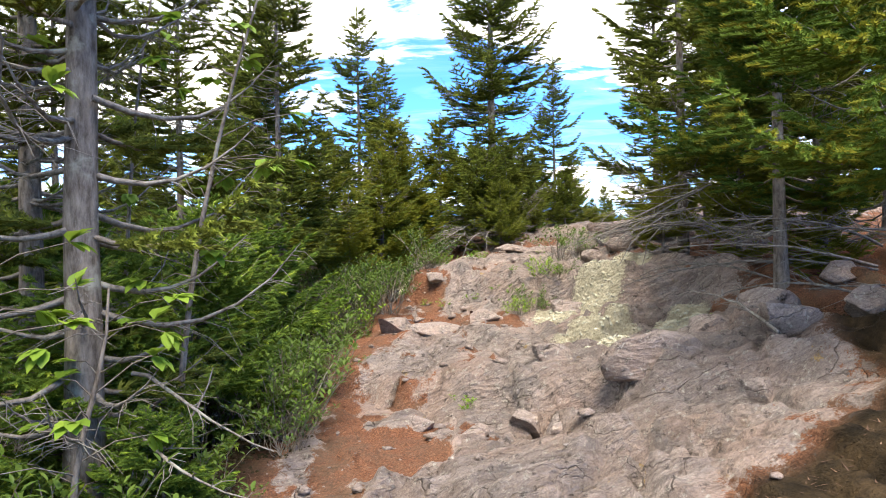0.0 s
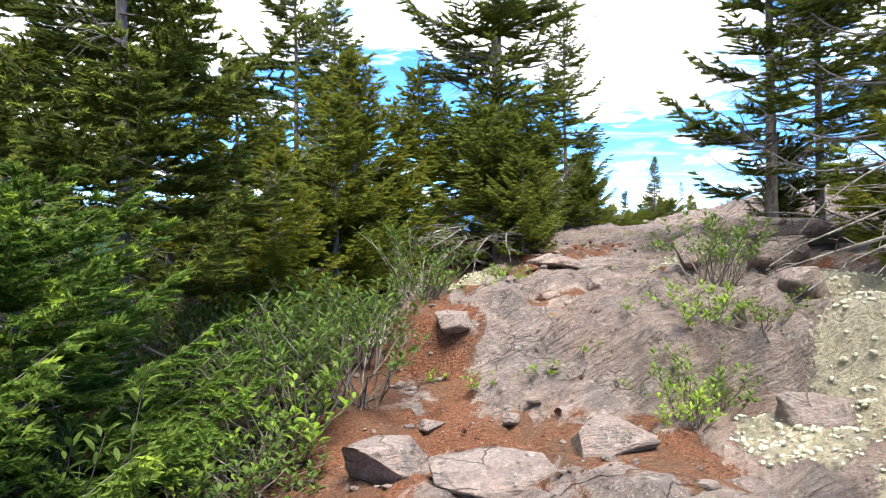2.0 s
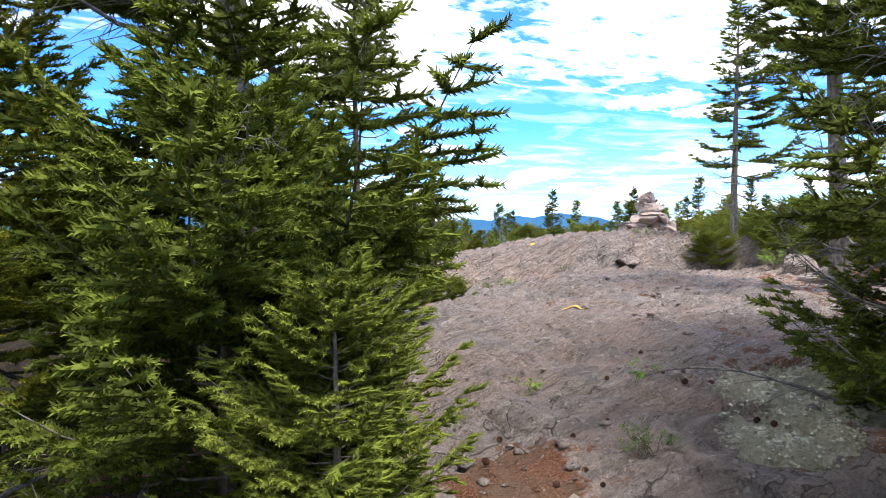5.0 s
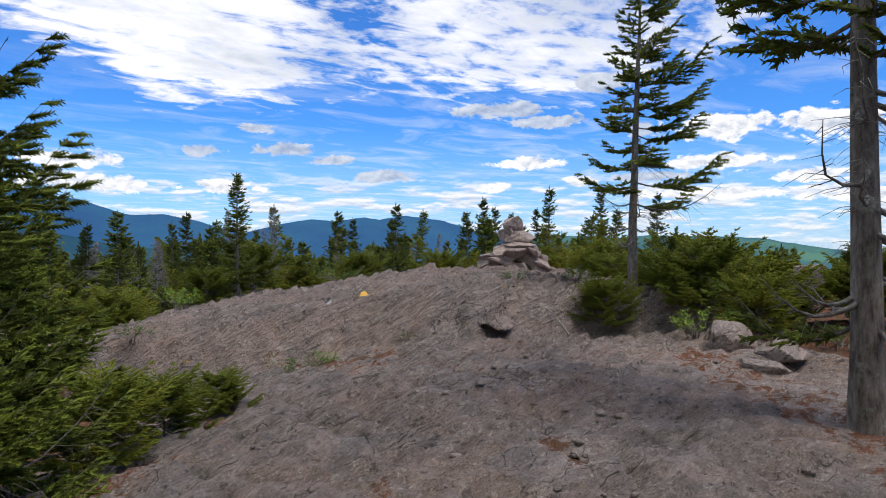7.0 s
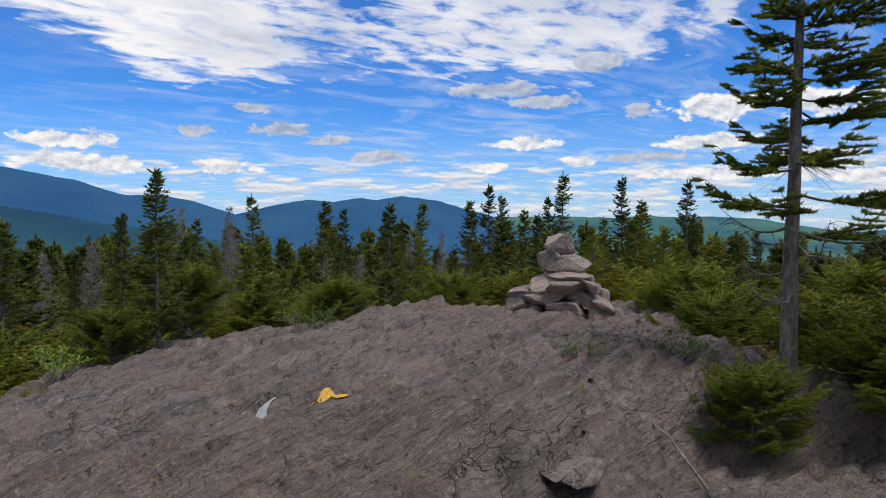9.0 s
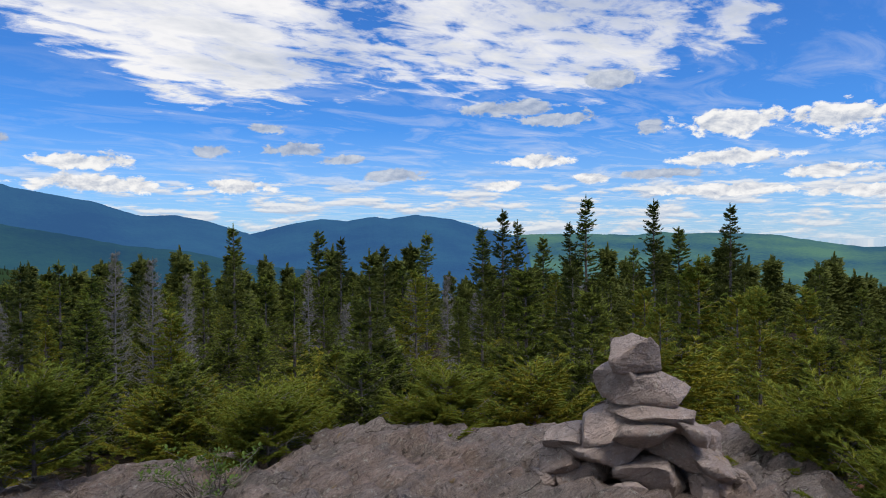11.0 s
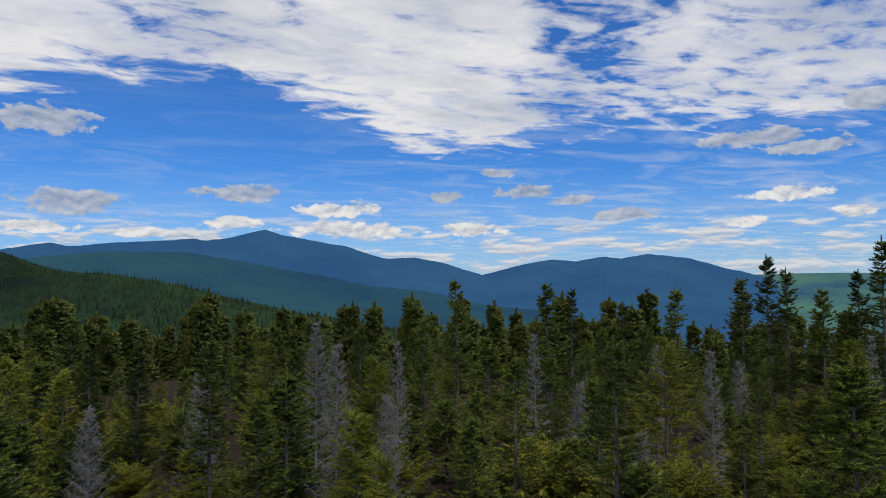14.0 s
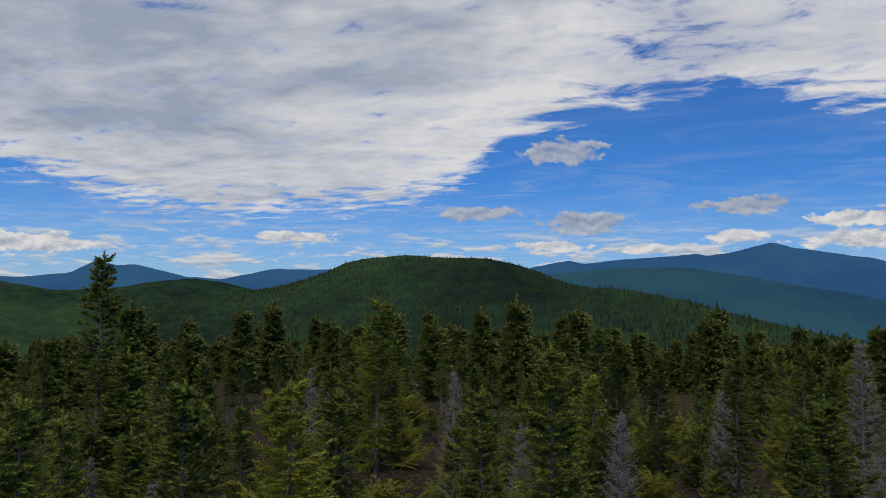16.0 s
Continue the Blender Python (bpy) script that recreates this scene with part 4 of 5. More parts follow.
for x, y, rz, s in ((-1.75, 4.7, 0, 1.0), (-2.0, 5.7, 70, 1.1), (-1.8, 3.4, 140, 0.85), (-1.3, 3.0, 220, 0.45), (-1.75, 6.6, 300, 0.9), (-2.9, 4.9, 40, 1.2), (-1.1, 2.2, 100, 0.4), (-2.6, 2.4, 200, 1.1)):
    conifer("young_fir", FIR_LOW, stand(x, y, rz=rz, s=s), "young balsam fir with bright yellow-green new tips", "tree", "young firs along the trail")
for x, y, rz, s in ((-0.75, 9.4, 0, 0.8), (-0.6, 10.4, 120, 1.0), (-1.6, 10.1, 240, 0.95), (0.1, 11.9, 60, 1.0), (-1.1, 8.6, 30, 0.62), (2.35, 7.25, 0, 0.5), (3.0, 6.9, 90, 0.75), (3.5, 7.9, 200, 0.9), (2.9, 5.2, 20, 0.45)):
    conifer("young_spruce", FIR_MID, stand(x, y, rz=rz, s=s), "young yellow-green spruce beside the trail", "tree", "young spruces beside the trail")

for x, y, rz, s in ((0.80, 11.0, 0, 0.92), (-0.2, 10.9, 120, 0.6), (0.98, 10.5, 240, 0.52), (-0.5, 9.9, 60, 0.5), (1.2, 11.3, 20, 0.55), (2.6, 13.7, 90, 0.55), (2.1, 14.6, 200, 0.8), (1.5, 13.2, 150, 1.0), (3.75, 10.6, 10, 0.5), (3.1, 17.0, 0, 0.35), (3.0, 15.0, 80, 0.6)):
    conifer("young_spruce", SP_YOUNG, stand(x, y, rz=rz, s=s), "dense young spruce with dark needles and pale tips", "tree", "dark young spruces by the rock")
conifer("old_spruce", SP_OLD, stand(-1.65, 3.05, rz=0), "old spruce trunk with grey bark and broken dead limbs", "tree")
conifer("old_spruce", SP_OLD, stand(-2.45, 4.1, rz=130, s=0.9), "old spruce trunk with grey bark and broken dead limbs", "tree")

# the wood below the summit
FOREST = [
    conifer_meshes(21, 5.0, 1.10, low=0.06, whorl=0.34, per=7, needles=7, shoot=0.12, twig_gap=0.12, dead_to=0.16, thin=0.10, tip_share=0.24, fat=0.40, top_pow=0.9, blade=0.22, droop=0.34, mats=[M_WOOD, M_TIP_D]),
    conifer_meshes(22, 6.2, 1.0, low=0.12, whorl=0.36, per=6, needles=7, shoot=0.12, twig_gap=0.12, dead_to=0.34, thin=0.18, tip_share=0.24, fat=0.40, top_pow=0.88, blade=0.22, droop=0.36, mats=[M_WOOD, M_TIP_D], dead_gain=1.5),
    conifer_meshes(23, 4.2, 1.15, low=0.05, whorl=0.34, per=6, needles=7, shoot=0.12, twig_gap=0.115, dead_to=0.16, thin=0.28, tip_share=0.4, fat=0.40, top_pow=0.8, blade=0.22, mats=[M_WOOD_Y, M_TIP_D]),
    conifer_meshes(24, 5.6, 0.92, low=0.10, whorl=0.34, per=6, needles=7, shoot=0.115, twig_gap=0.115, dead_to=0.3, thin=0.18, tip_share=0.24, fat=0.40, top_pow=0.95, blade=0.22, droop=0.34, mats=[M_WOOD, M_WOOD]),
    conifer_meshes(25, 3.4, 1.05, low=0.04, whorl=0.26, per=7, needles=7, shoot=0.115, twig_gap=0.115, dead_to=0.08, thin=0.1, tip_share=0.3, fat=0.40, top_pow=0.95, blade=0.22, mats=[M_WOOD, M_TIP_D]),
]
SNAG = [conifer_meshes(31, 4.3, 0.6, low=0.15, whorl=0.13, per=5, bare=True, thin=0.2, dead_gain=2.2, trunk_r=0.03),
        conifer_meshes(32, 3.6, 0.7, low=0.10, whorl=0.12, per=6, bare=True, thin=0.1, dead_gain=2.4, trunk_r=0.03)]
FAR_TREES = [conifer_meshes(41 + i, h, rad, low=0.05, whorl=0.5, per=6, needles=5, shoot=0.5, twig_gap=0.55, dead_to=0.05, thin=0.1, tip_share=0.25, fat=0.42, blade=0.25, top_pow=1.0, mats=[M_WOOD, M_WOOD])[1] for i, (h, rad) in enumerate(((5.0, 1.0), (4.2, 1.1), (5.8, 0.9)))]
WOOD_LABELS = ("dark full-crowned spruce in the summit wood", "tall thin spruce with a bare lower trunk", "yellow-green spruce in the summit wood", "narrow blue-green fir in the summit wood", "short dense spruce in the summit wood")


def top_at(x, y, top, kind, rz, name="spruce_tree"):
    """A tree of the wood whose tip reaches the height top."""
    own = (5.0, 6.2, 4.2, 5.6, 3.4)[kind]
    g = float(land(x, y)) - 0.05
    s = max(0.35, (top - g) / own)
    conifer(name, FOREST[kind], pose(x, y, g, 0, 0, rz) @ Matrix.Diagonal((min(s, 1.0), min(s, 1.0), s, 1)), WOOD_LABELS[kind], "tree", "spruces in the summit wood")


SPIRES = [(52.9, 24, 3.2, 1), (58.6, 23, 2.6, 3), (64.7, 22, 2.1, 3), (45.7, 24, 2.05, 3), (43.9, 23, 0.4, 0), (47.0, 25, 1.1, 3), (49.2, 24, -0.4, 0), (51.5, 25, 0.9, 3), (39.0, 17, 0.0, 1), (29.5, 21, 0.2, 0),
          (31.4, 24, -0.2, 3), (22.2, 20, 0.8, 1), (35.2, 17, -1.2, 3), (36.8, 20, -3.0, 0), (60.8, 21, 0.2, 0), (57.0, 22, -1.2, 1), (19.6, 18, -2.4, 0), (14.5, 17, -3.2, 3), (8.0, 14, -2.4, 1), (71.5, 19, -3.0, 0),
          (-43.0, 15, 3.1, 0), (-22.9, 14, 0.1, 2), (-9.5, 11, -4.2, 2), (-6.0, 14, -1.8, 0), (-16.5, 16, -3.0, 1), (11.5, 12, -3.0, 0), (14.5, 13, -2.6, 3), (-50.0, 14, -4.0, 3), (-36, 16, -4.4, 0),
          (52.0, 8.5, -10.8, 2), (57.0, 9.5, -9.5, 2), (60.4, 9.0, -6.3, 2), (65.2, 9.0, -3.6, 2), (69.0, 10, -6.0, 2), (74.0, 9, -6.0, 2), (23.0, 9.0, -9.5, 4), (16.0, 8.0, -12.0, 2), (46.0, 9.5, -12.5, 2), (30.5, 10, -12.0, 2),
          (2.0, 9.0, -11.0, 2), (-28.0, 9.5, -10.0, 2), (-14.0, 8.5, -11.5, 4), (36.0, 11.0, -11.0, 4), (-40.0, 10, -9.0, 4)]
for i, (bearing, dist, rise, kind) in enumerate(SPIRES):
    top_at(7.7 + dist * math.sin(radians(bearing)), 17.7 + dist * math.cos(radians(bearing)), 4.32 + dist * math.tan(radians(rise)), kind, i * 47)
for x, y, top, kind, rz in ((7.06, 21.53, 4.17, 0, 10), (-1.66, 38.1, 3.2, 2, 30), (13.4, 19.4, 3.55, 2, 140), (12.2, 19.75, 3.2, 2, 20), (14.6, 21.5, 2.9, 2, 60), (15.8, 19.8, 2.8, 2, 100), (-0.6, 17.4, 4.4, 3, 0), (1.4, 22.4, 3.0, 2, 0)):
    top_at(x, y, top, kind, rz)
for x, y, k, s in ((9.27, 24.7, 0, 1.0), (12.6, 24.5, 1, 0.9), (6.1, 25.6, 1, 1.0), (2.4, 24.4, 0, 0.9), (15.5, 26.6, 0, 1.1), (4.6, 27.9, 0, 1.05), (18.6, 25.8, 0, 1.0), (8.2, 28.5, 1, 1.1), (-3.0, 24.5, 1, 1.0), (11.3, 29.2, 0, 1.1), (14.6, 30.5, 0, 1.2), (20.3, 31.0, 1, 1.2), (22.8, 29.5, 0, 1.25), (17.3, 30.2, 0, 1.1), (7.0, 26.6, 1, 1.0), (3.6, 26.4, 0, 0.95), (-1.0, 27.0, 1, 1.0), (0.6, 31.0, 0, 1.1), (10.4, 26.8, 1, 1.0), (13.8, 27.6, 1, 1.05), (-6.0, 28.0, 0, 1.1), (9.7, 27.9, 0, 1.2)):
    conifer("dead_spruce", SNAG[k], stand(x, y, rz=x * 40, s=s * 0.62), "bare grey dead spruce standing in the wood", "tree", "dead spruces in the wood")


def scatter_wood():
    r = rng(77)
    made = []
    tries = 0
    while len(made) < 250 and tries < 20000:
        tries += 1
        b = radians(r.uniform(-62, 80))
        d = 6.0 + 36 * r.random() ** 1.05
        x, y = 7.7 + d * math.sin(b), 18 + d * math.cos(b)
        u, w = to_uw(x, y)
        if u < 23.4 and -10.6 < w < 4.5:
            continue
        gap = 0.6 + d * 0.02
        if any((x - a) ** 2 + (y - c) ** 2 < gap * gap for a, c in made):
            continue
        made.append((x, y))
        g = float(land(x, y))
        lim = 4.35 - d * math.tan(radians(r.uniform(3.2, 9.0)))
        kind = int(r.integers(0, 5))
        own = (5.0, 6.2, 4.2, 5.6, 3.4)[kind]
        s = np.clip((lim - g) / own, 0.32, 1.15)
        conifer("spruce_tree", FOREST[kind], pose(x, y, g - 0.05, 0, 0, r.uniform(0, 360)) @ Matrix.Diagonal((s * 1.08, s * 1.08, s, 1)), WOOD_LABELS[kind], "tree", "spruces in the summit wood")
    # thicket west and east of the trail
    for _ in range(30):
        side = r.random() < 0.55
        x = r.uniform(-13, -3.8) if side else r.uniform(5.8, 14)
        y = r.uniform(0.5, 19) if side else r.uniform(2, 13)
        if side and x > -5 and y > 14:
            continue
        kind = int(r.integers(0, 5))
        conifer("spruce_tree", FOREST[kind], stand(x, y, rz=r.uniform(0, 360), s=r.uniform(0.75, 1.1)), WOOD_LABELS[kind], "tree", "spruces in the thicket")


scatter_wood()


def middle_woods():
    """Trees between the counted ones and the far slopes, joined."""
    r = rng(15)
    data = []
    for me in FAR_TREES:
        v = np.empty(len(me.vertices) * 3, np.float32)
        me.vertices.foreach_get("co", v)
        data.append(v.reshape(-1, 3))
    V = []
    for _ in range(620):
        b = radians(r.uniform(-65, 85))
        d = 38 + 68 * r.random() ** 0.8
        x, y = 7.7 + d * math.sin(b), 18 + d * math.cos(b)
        a, s = r.uniform(0, 6.3), r.uniform(0.7, 1.1)
        v = data[int(r.integers(0, 3))] * s
        c, sn = math.cos(a), math.sin(a)
        V.append(np.stack([v[:, 0] * c - v[:, 1] * sn + x, v[:, 0] * sn + v[:, 1] * c + y, v[:, 2] + float(land(x, y))], 1))
    V = np.concatenate(V)
    ob = new("woods", raw_mesh("woods", V, np.arange(len(V)).reshape(-1, 3), M_WOOD))
    tagged(ob, "dense dark spruce wood below the summit", "woods", kind="stuff")


middle_woods()


LOW_BUSH = [conifer_meshes(51, 1.3, 1.0, low=0.04, whorl=0.17, per=7, needles=8, shoot=0.085, twig_gap=0.085, dead_to=0.0, droop=0.05, lift=0.15, tip_share=0.3, fat=0.40, blade=0.17, mats=[M_WOOD_Y, M_TIP_D], top_pow=0.5),
            conifer_meshes(52, 1.7, 0.85, low=0.04, whorl=0.19, per=7, needles=8, shoot=0.085, twig_gap=0.085, dead_to=0.3, droop=0.1, lift=0.15, tip_share=0.3, fat=0.40, blade=0.17, mats=[M_WOOD, M_TIP_D], top_pow=0.7)]


def undergrowth():
    r = rng(16)
    n = 0
    while n < 210:
        b = radians(r.uniform(-62, 80))
        d = 4.2 + 24 * r.random() ** 1.2
        x, y = 7.7 + d * math.sin(b), 18 + d * math.cos(b)
        u, w = to_uw(x, y)
        if u < 23.0 and -10.4 < w < 4.2:
            continue
        k = int(r.random() < 0.3)
        n += 1
        conifer("spruce_bush", LOW_BUSH[k], stand(x, y, rz=r.uniform(0, 360), s=r.uniform(0.55, 1.0)), ("low yellow-green spruce filling the wood floor", "low dark spruce filling the wood floor")[k], "bush", "low spruces in the wood")


undergrowth()


def far_woods():
    """Woods beyond the counted trees: ragged tiered cones, joined."""
    r = rng(5)
    V, F, n = [], [], 0

    def cone(x, y, z, h, wd, tiers):
        nonlocal n
        for k in range(tiers):
            z0 = z + h * (0.08 + 0.86 * k / tiers)
            rad = wd * (1 - k / tiers) * r.uniform(0.8, 1.2)
            a0 = r.uniform(0, 6.3)
            m = 6
            ring = [(x + rad * r.uniform(0.55, 1.2) * math.cos(a0 + i * 6.283 / m), y + rad * r.uniform(0.55, 1.2) * math.sin(a0 + i * 6.283 / m), z0 - rad * r.uniform(0.0, 0.35)) for i in range(m)]
            top = (x + r.normal(0, 0.05), y, z0 + h * 1.5 / tiers)
            V.extend(ring + [top])
            F.extend((n + i, n + (i + 1) % m, n + m) for i in range(m))
            n += m + 1
    for _ in range(4600):
        b = radians(r.uniform(-65, 85))
        d = 95 + 300 * r.random() ** 1.3
        x, y = 7.7 + d * math.sin(b), 18 + d * math.cos(b)
        cone(x, y, float(land(x, y)) - 0.3, r.uniform(3.0, 5.2), r.uniform(0.8, 1.3), 5)
    for X, Y, Z, cnt, lo, hi in ((*HILL_E, 6500, 2.6, 4.6), (*HILL_D, 9000, 2.8, 5.0)):
        rows, cols = X.shape
        for _ in range(cnt):
            i, j = int(rows * 0.55 * r.random() ** 1.3), int(r.integers(0, cols - 1))
            fx, fy = r.random(), r.random()
            i2 = min(i + 1, rows - 1)
            p = [(A[i, j] * (1 - fx) + A[i2, j] * fx) * (1 - fy) + (A[i, j + 1] * (1 - fx) + A[i2, j + 1] * fx) * fy for A in (X, Y, Z)]
            h = r.uniform(lo, hi)
            cone(p[0], p[1], p[2] - h * 0.25, h, h * 0.26, 3)
    ob = new("far_woods", raw_mesh("far_woods", np.array(V), np.array(F), M_FAR, flat=True))
    tagged(ob, "dark spruce woods covering the lower slopes", "woods", kind="stuff")


far_woods()


# ---- stones ----
def stone_mesh(seed, sx, sy, sz, mat=None, cuts=18, rough=0.03):
    """An angular block: a ball clipped by random planes, then worn."""
    r = rng(seed)
    bm = bmesh.new()
    bmesh.ops.create_icosphere(bm, subdivisions=4, radius=1.0)
    V = np.array([v.co[:] for v in bm.verts])
    for k in range(cuts):
        n = r.normal(0, 1, 3)
        if k < 2:
            n = np.array([r.normal(0, 0.15), r.normal(0, 0.15), (1, -1)[k]])
        n /= np.linalg.norm(n)
        lim = r.uniform(0.34, 0.60)
        over = np.clip(V @ n - lim, 0, None)
        V = V - over[:, None] * n * 0.96
    V /= np.abs(V).max(0)
    V = V * np.array([sx, sy, sz]) / 2
    size = (sx + sy + sz) / 3
    for v, c in zip(bm.verts, V):
        q = Vector(c)
        k = noise.fractal(q / size * 3 + Vector((seed * 3.1, 0, 0)), 1.0, 2.0, 4) + 0.5 * noise.noise(Vector((q.x * 2, q.y * 2, q.z * 14 / size * 0.3)) + Vector((seed, 1, 2)))
        v.co = q + q.normalized() * k * rough * size
    me = bpy.data.meshes.new("stone")
    bm.to_mesh(me)
    bm.free()
    me.polygons.foreach_set("use_smooth", np.ones(len(me.polygons), bool))
    me.materials.append(mat or M_ROCK)
    return me


def stone(x, y, sx, sy, sz, rz, seed, up=0.0, tilt=(0, 0), label="grey lichen-spotted schist stone on the trail", name="rock"):
    z = float(land(x, y)) + sz * 0.5 - sz * 0.32 + up
    ob = new(name, stone_mesh(seed, sx, sy, sz))
    ob.matrix_basis = pose(x, y, z, tilt[0], tilt[1], rz)
    return tagged(ob, label, "rock", "stones beside the trail")


for i, (x, y, sx, sy, sz, rz, up, tilt) in enumerate((
        (-0.44, 6.62, 0.42, 0.30, 0.24, 20, 0, (0, 8)), (-0.06, 6.50, 0.62, 0.34, 0.17, 12, 0.03, (4, 3)), (0.36, 6.52, 0.42, 0.34, 0.2, -30, 0, (6, -4)),
        (0.74, 4.75, 0.34, 0.30, 0.22, 30, -0.03, (0, 12)), (1.22, 4.0, 0.70, 0.5, 0.36, -20, -0.06, (6, 0)), (0.45, 4.25, 0.34, 0.26, 0.18, 60, -0.02, (10, 0)),
        (0.92, 5.25, 0.36, 0.26, 0.17, 15, -0.02, (0, 5)), (0.15, 4.15, 0.22, 0.18, 0.14, 80, 0, (5, 5)), (-0.2, 4.35, 0.22, 0.16, 0.13, 10, 0, (0, 0)), (0.62, 3.75, 0.3, 0.22, 0.15, 45, -0.02, (-8, 4)), (-0.25, 7.1, 0.18, 0.13, 0.09, 20, 0, (0, 0)), (0.1, 6.95, 0.13, 0.1, 0.07, 70, 0, (0, 0)), (-0.05, 7.7, 0.3, 0.2, 0.14, 40, 0, (0, 6)), (0.35, 8.7, 0.2, 0.15, 0.09, 10, 0, (0, 0)), (0.62, 9.35, 0.16, 0.12, 0.08, 50, 0, (0, 0)), (0.85, 9.0, 0.12, 0.1, 0.06, 0, 0, (0, 0)),
        (1.7, 4.5, 0.5, 0.35, 0.3, 10, 0, (0, 0)), (1.05, 9.62, 0.95, 0.62, 0.15, 25, 0.05, (0, 5)), (1.62, 9.75, 0.8, 0.5, 0.15, -10, 0.03, (4, 3)), (1.85, 8.75, 0.62, 0.42, 0.30, 40, 0.02, (0, 8)),
        (1.15, 8.9, 0.3, 0.24, 0.12, 70, 0, (0, 0)), (0.88, 8.1, 0.16, 0.12, 0.10, 15, 0.0, (8, 0)), (2.62, 8.75, 1.35, 0.8, 0.24, 30, 0.06, (4, 4)),
        (2.2, 8.35, 0.45, 0.4, 0.28, 0, 0, (0, 0)), (7.45, 16.3, 0.72, 0.44, 0.15, 35, -0.09, (0, 4)), (8.72, 14.5, 0.56, 0.40, 0.36, 10, 0, (0, 0)), (9.2, 14.25, 0.50, 0.36, 0.28, 50, 0, (0, 0)),
        (8.6, 14.0, 0.62, 0.45, 0.18, 20, 0, (0, 0)), (8.1, 14.0, 0.5, 0.25, 0.14, 70, 0, (0, 0)), (12.4, 15.6, 1.6, 0.9, 0.9, 40, 0.1, (0, 0)), (2.0, 16.9, 0.8, 0.6, 0.4, 15, 0.05, (0, 0)),
        (2.05, 4.35, 0.5, 0.4, 0.3, 30, 0.0, (4, 6)), (2.5, 4.05, 0.4, 0.3, 0.24, 80, 0.0, (0, 0)), (2.3, 3.7, 0.34, 0.26, 0.2, 10, 0.0, (0, 6)), (1.85, 3.75, 0.42, 0.34, 0.26, 55, 0.0, (5, 0)), (2.75, 4.8, 0.36, 0.3, 0.2, 20, 0.0, (0, 0)), (1.55, 3.45, 0.3, 0.22, 0.18, 70, 0.0, (0, 8)),
        (1.15, 6.45, 0.4, 0.3, 0.2, 10, 0.0, (0, 14)), (1.6, 7.2, 0.6, 0.34, 0.24, 55, 0.0, (0, 16)))):
    stone(x, y, sx, sy, sz, rz, 200 + i, up, tilt)


def pebbles():
    r = rng(61)
    kinds = [stone_mesh(300 + i, 0.05, 0.04, 0.022, rough=0.03) for i in range(3)]
    base = []
    for me in kinds:
        bm = bmesh.new()
        bmesh.ops.create_icosphere(bm, subdivisions=1, radius=1)
        base.append((np.array([v.co[:] for v in bm.verts]), np.array([[v.index for v in f.verts] for f in bm.faces])))
        bm.free()
    bag = Bag()
    for _ in range(1700):
        u = r.uniform(2.0, 16.8)
        mid = np.interp(u, [0, 3, 4.2, 5.2, 6.5, 8, 9.5, 12, 17], [-0.6, -3.0, -3.6, -4.3, -5.3, -5.4, -5.6, -5.2, -5.6])
        w = mid + r.normal(0, 0.9)
        x, y = to_xy(u, w)
        if litterness(u, w) < 0.3 and r.random() < 0.7:
            continue
        v, f = base[int(r.integers(0, 3))]
        s = 0.006 + 0.034 * r.random() ** 3
        vv = v * (1 + 0.25 * r.normal(0, 1, v.shape)) * np.array([s * r.uniform(0.8, 1.6), s, s * 0.6])
        bag.add(vv + np.array([x, y, float(land(x, y)) + s * 0.25]), f)
    ob = new("gravel", bag.mesh("gravel", M_ROCK))
    tagged(ob, "small grey stones strewn on needles and rock", "gravel", kind="stuff")


pebbles()


def litter_flakes():
    """Fallen needles and bits of twig lying on the trail and the bank."""
    r = rng(62)
    n = 26000
    u = r.uniform(1.0, 10.4, n)
    w = np.interp(u, [1, 3, 5, 7, 10], [-1.2, -2.6, -3.6, -4.8, -5.0]) + r.normal(0, 1.25, n)
    keep = (litterness(u, w) + r.normal(0, 0.18, n)) > 0.5
    u, w = u[keep], w[keep]
    x, y = to_xy(u, w)
    z = land(x, y) + 0.004
    n = len(x)
    a = r.uniform(0, 6.283, n)
    L = r.uniform(0.008, 0.03, n) * np.where(r.random(n) < 0.06, 3.0, 1.0)
    t = r.uniform(0.0015, 0.0032, n)
    c, s = np.cos(a), np.sin(a)
    A = np.stack([x - c * L - s * t, y - s * L + c * t, z], 1)
    B = np.stack([x - c * L + s * t, y - s * L - c * t, z], 1)
    C = np.stack([x + c * L, y + s * L, z + r.uniform(0, 0.008, n)], 1)
    V = np.stack([A, B, C], 1).reshape(-1, 3)
    tagged(new("needle_litter", raw_mesh("needle_litter", V, np.arange(len(V)).reshape(-1, 3), M_FLAKE)), "rust and tan fallen spruce needles on the trail", "litter", kind="stuff")


litter_flakes()


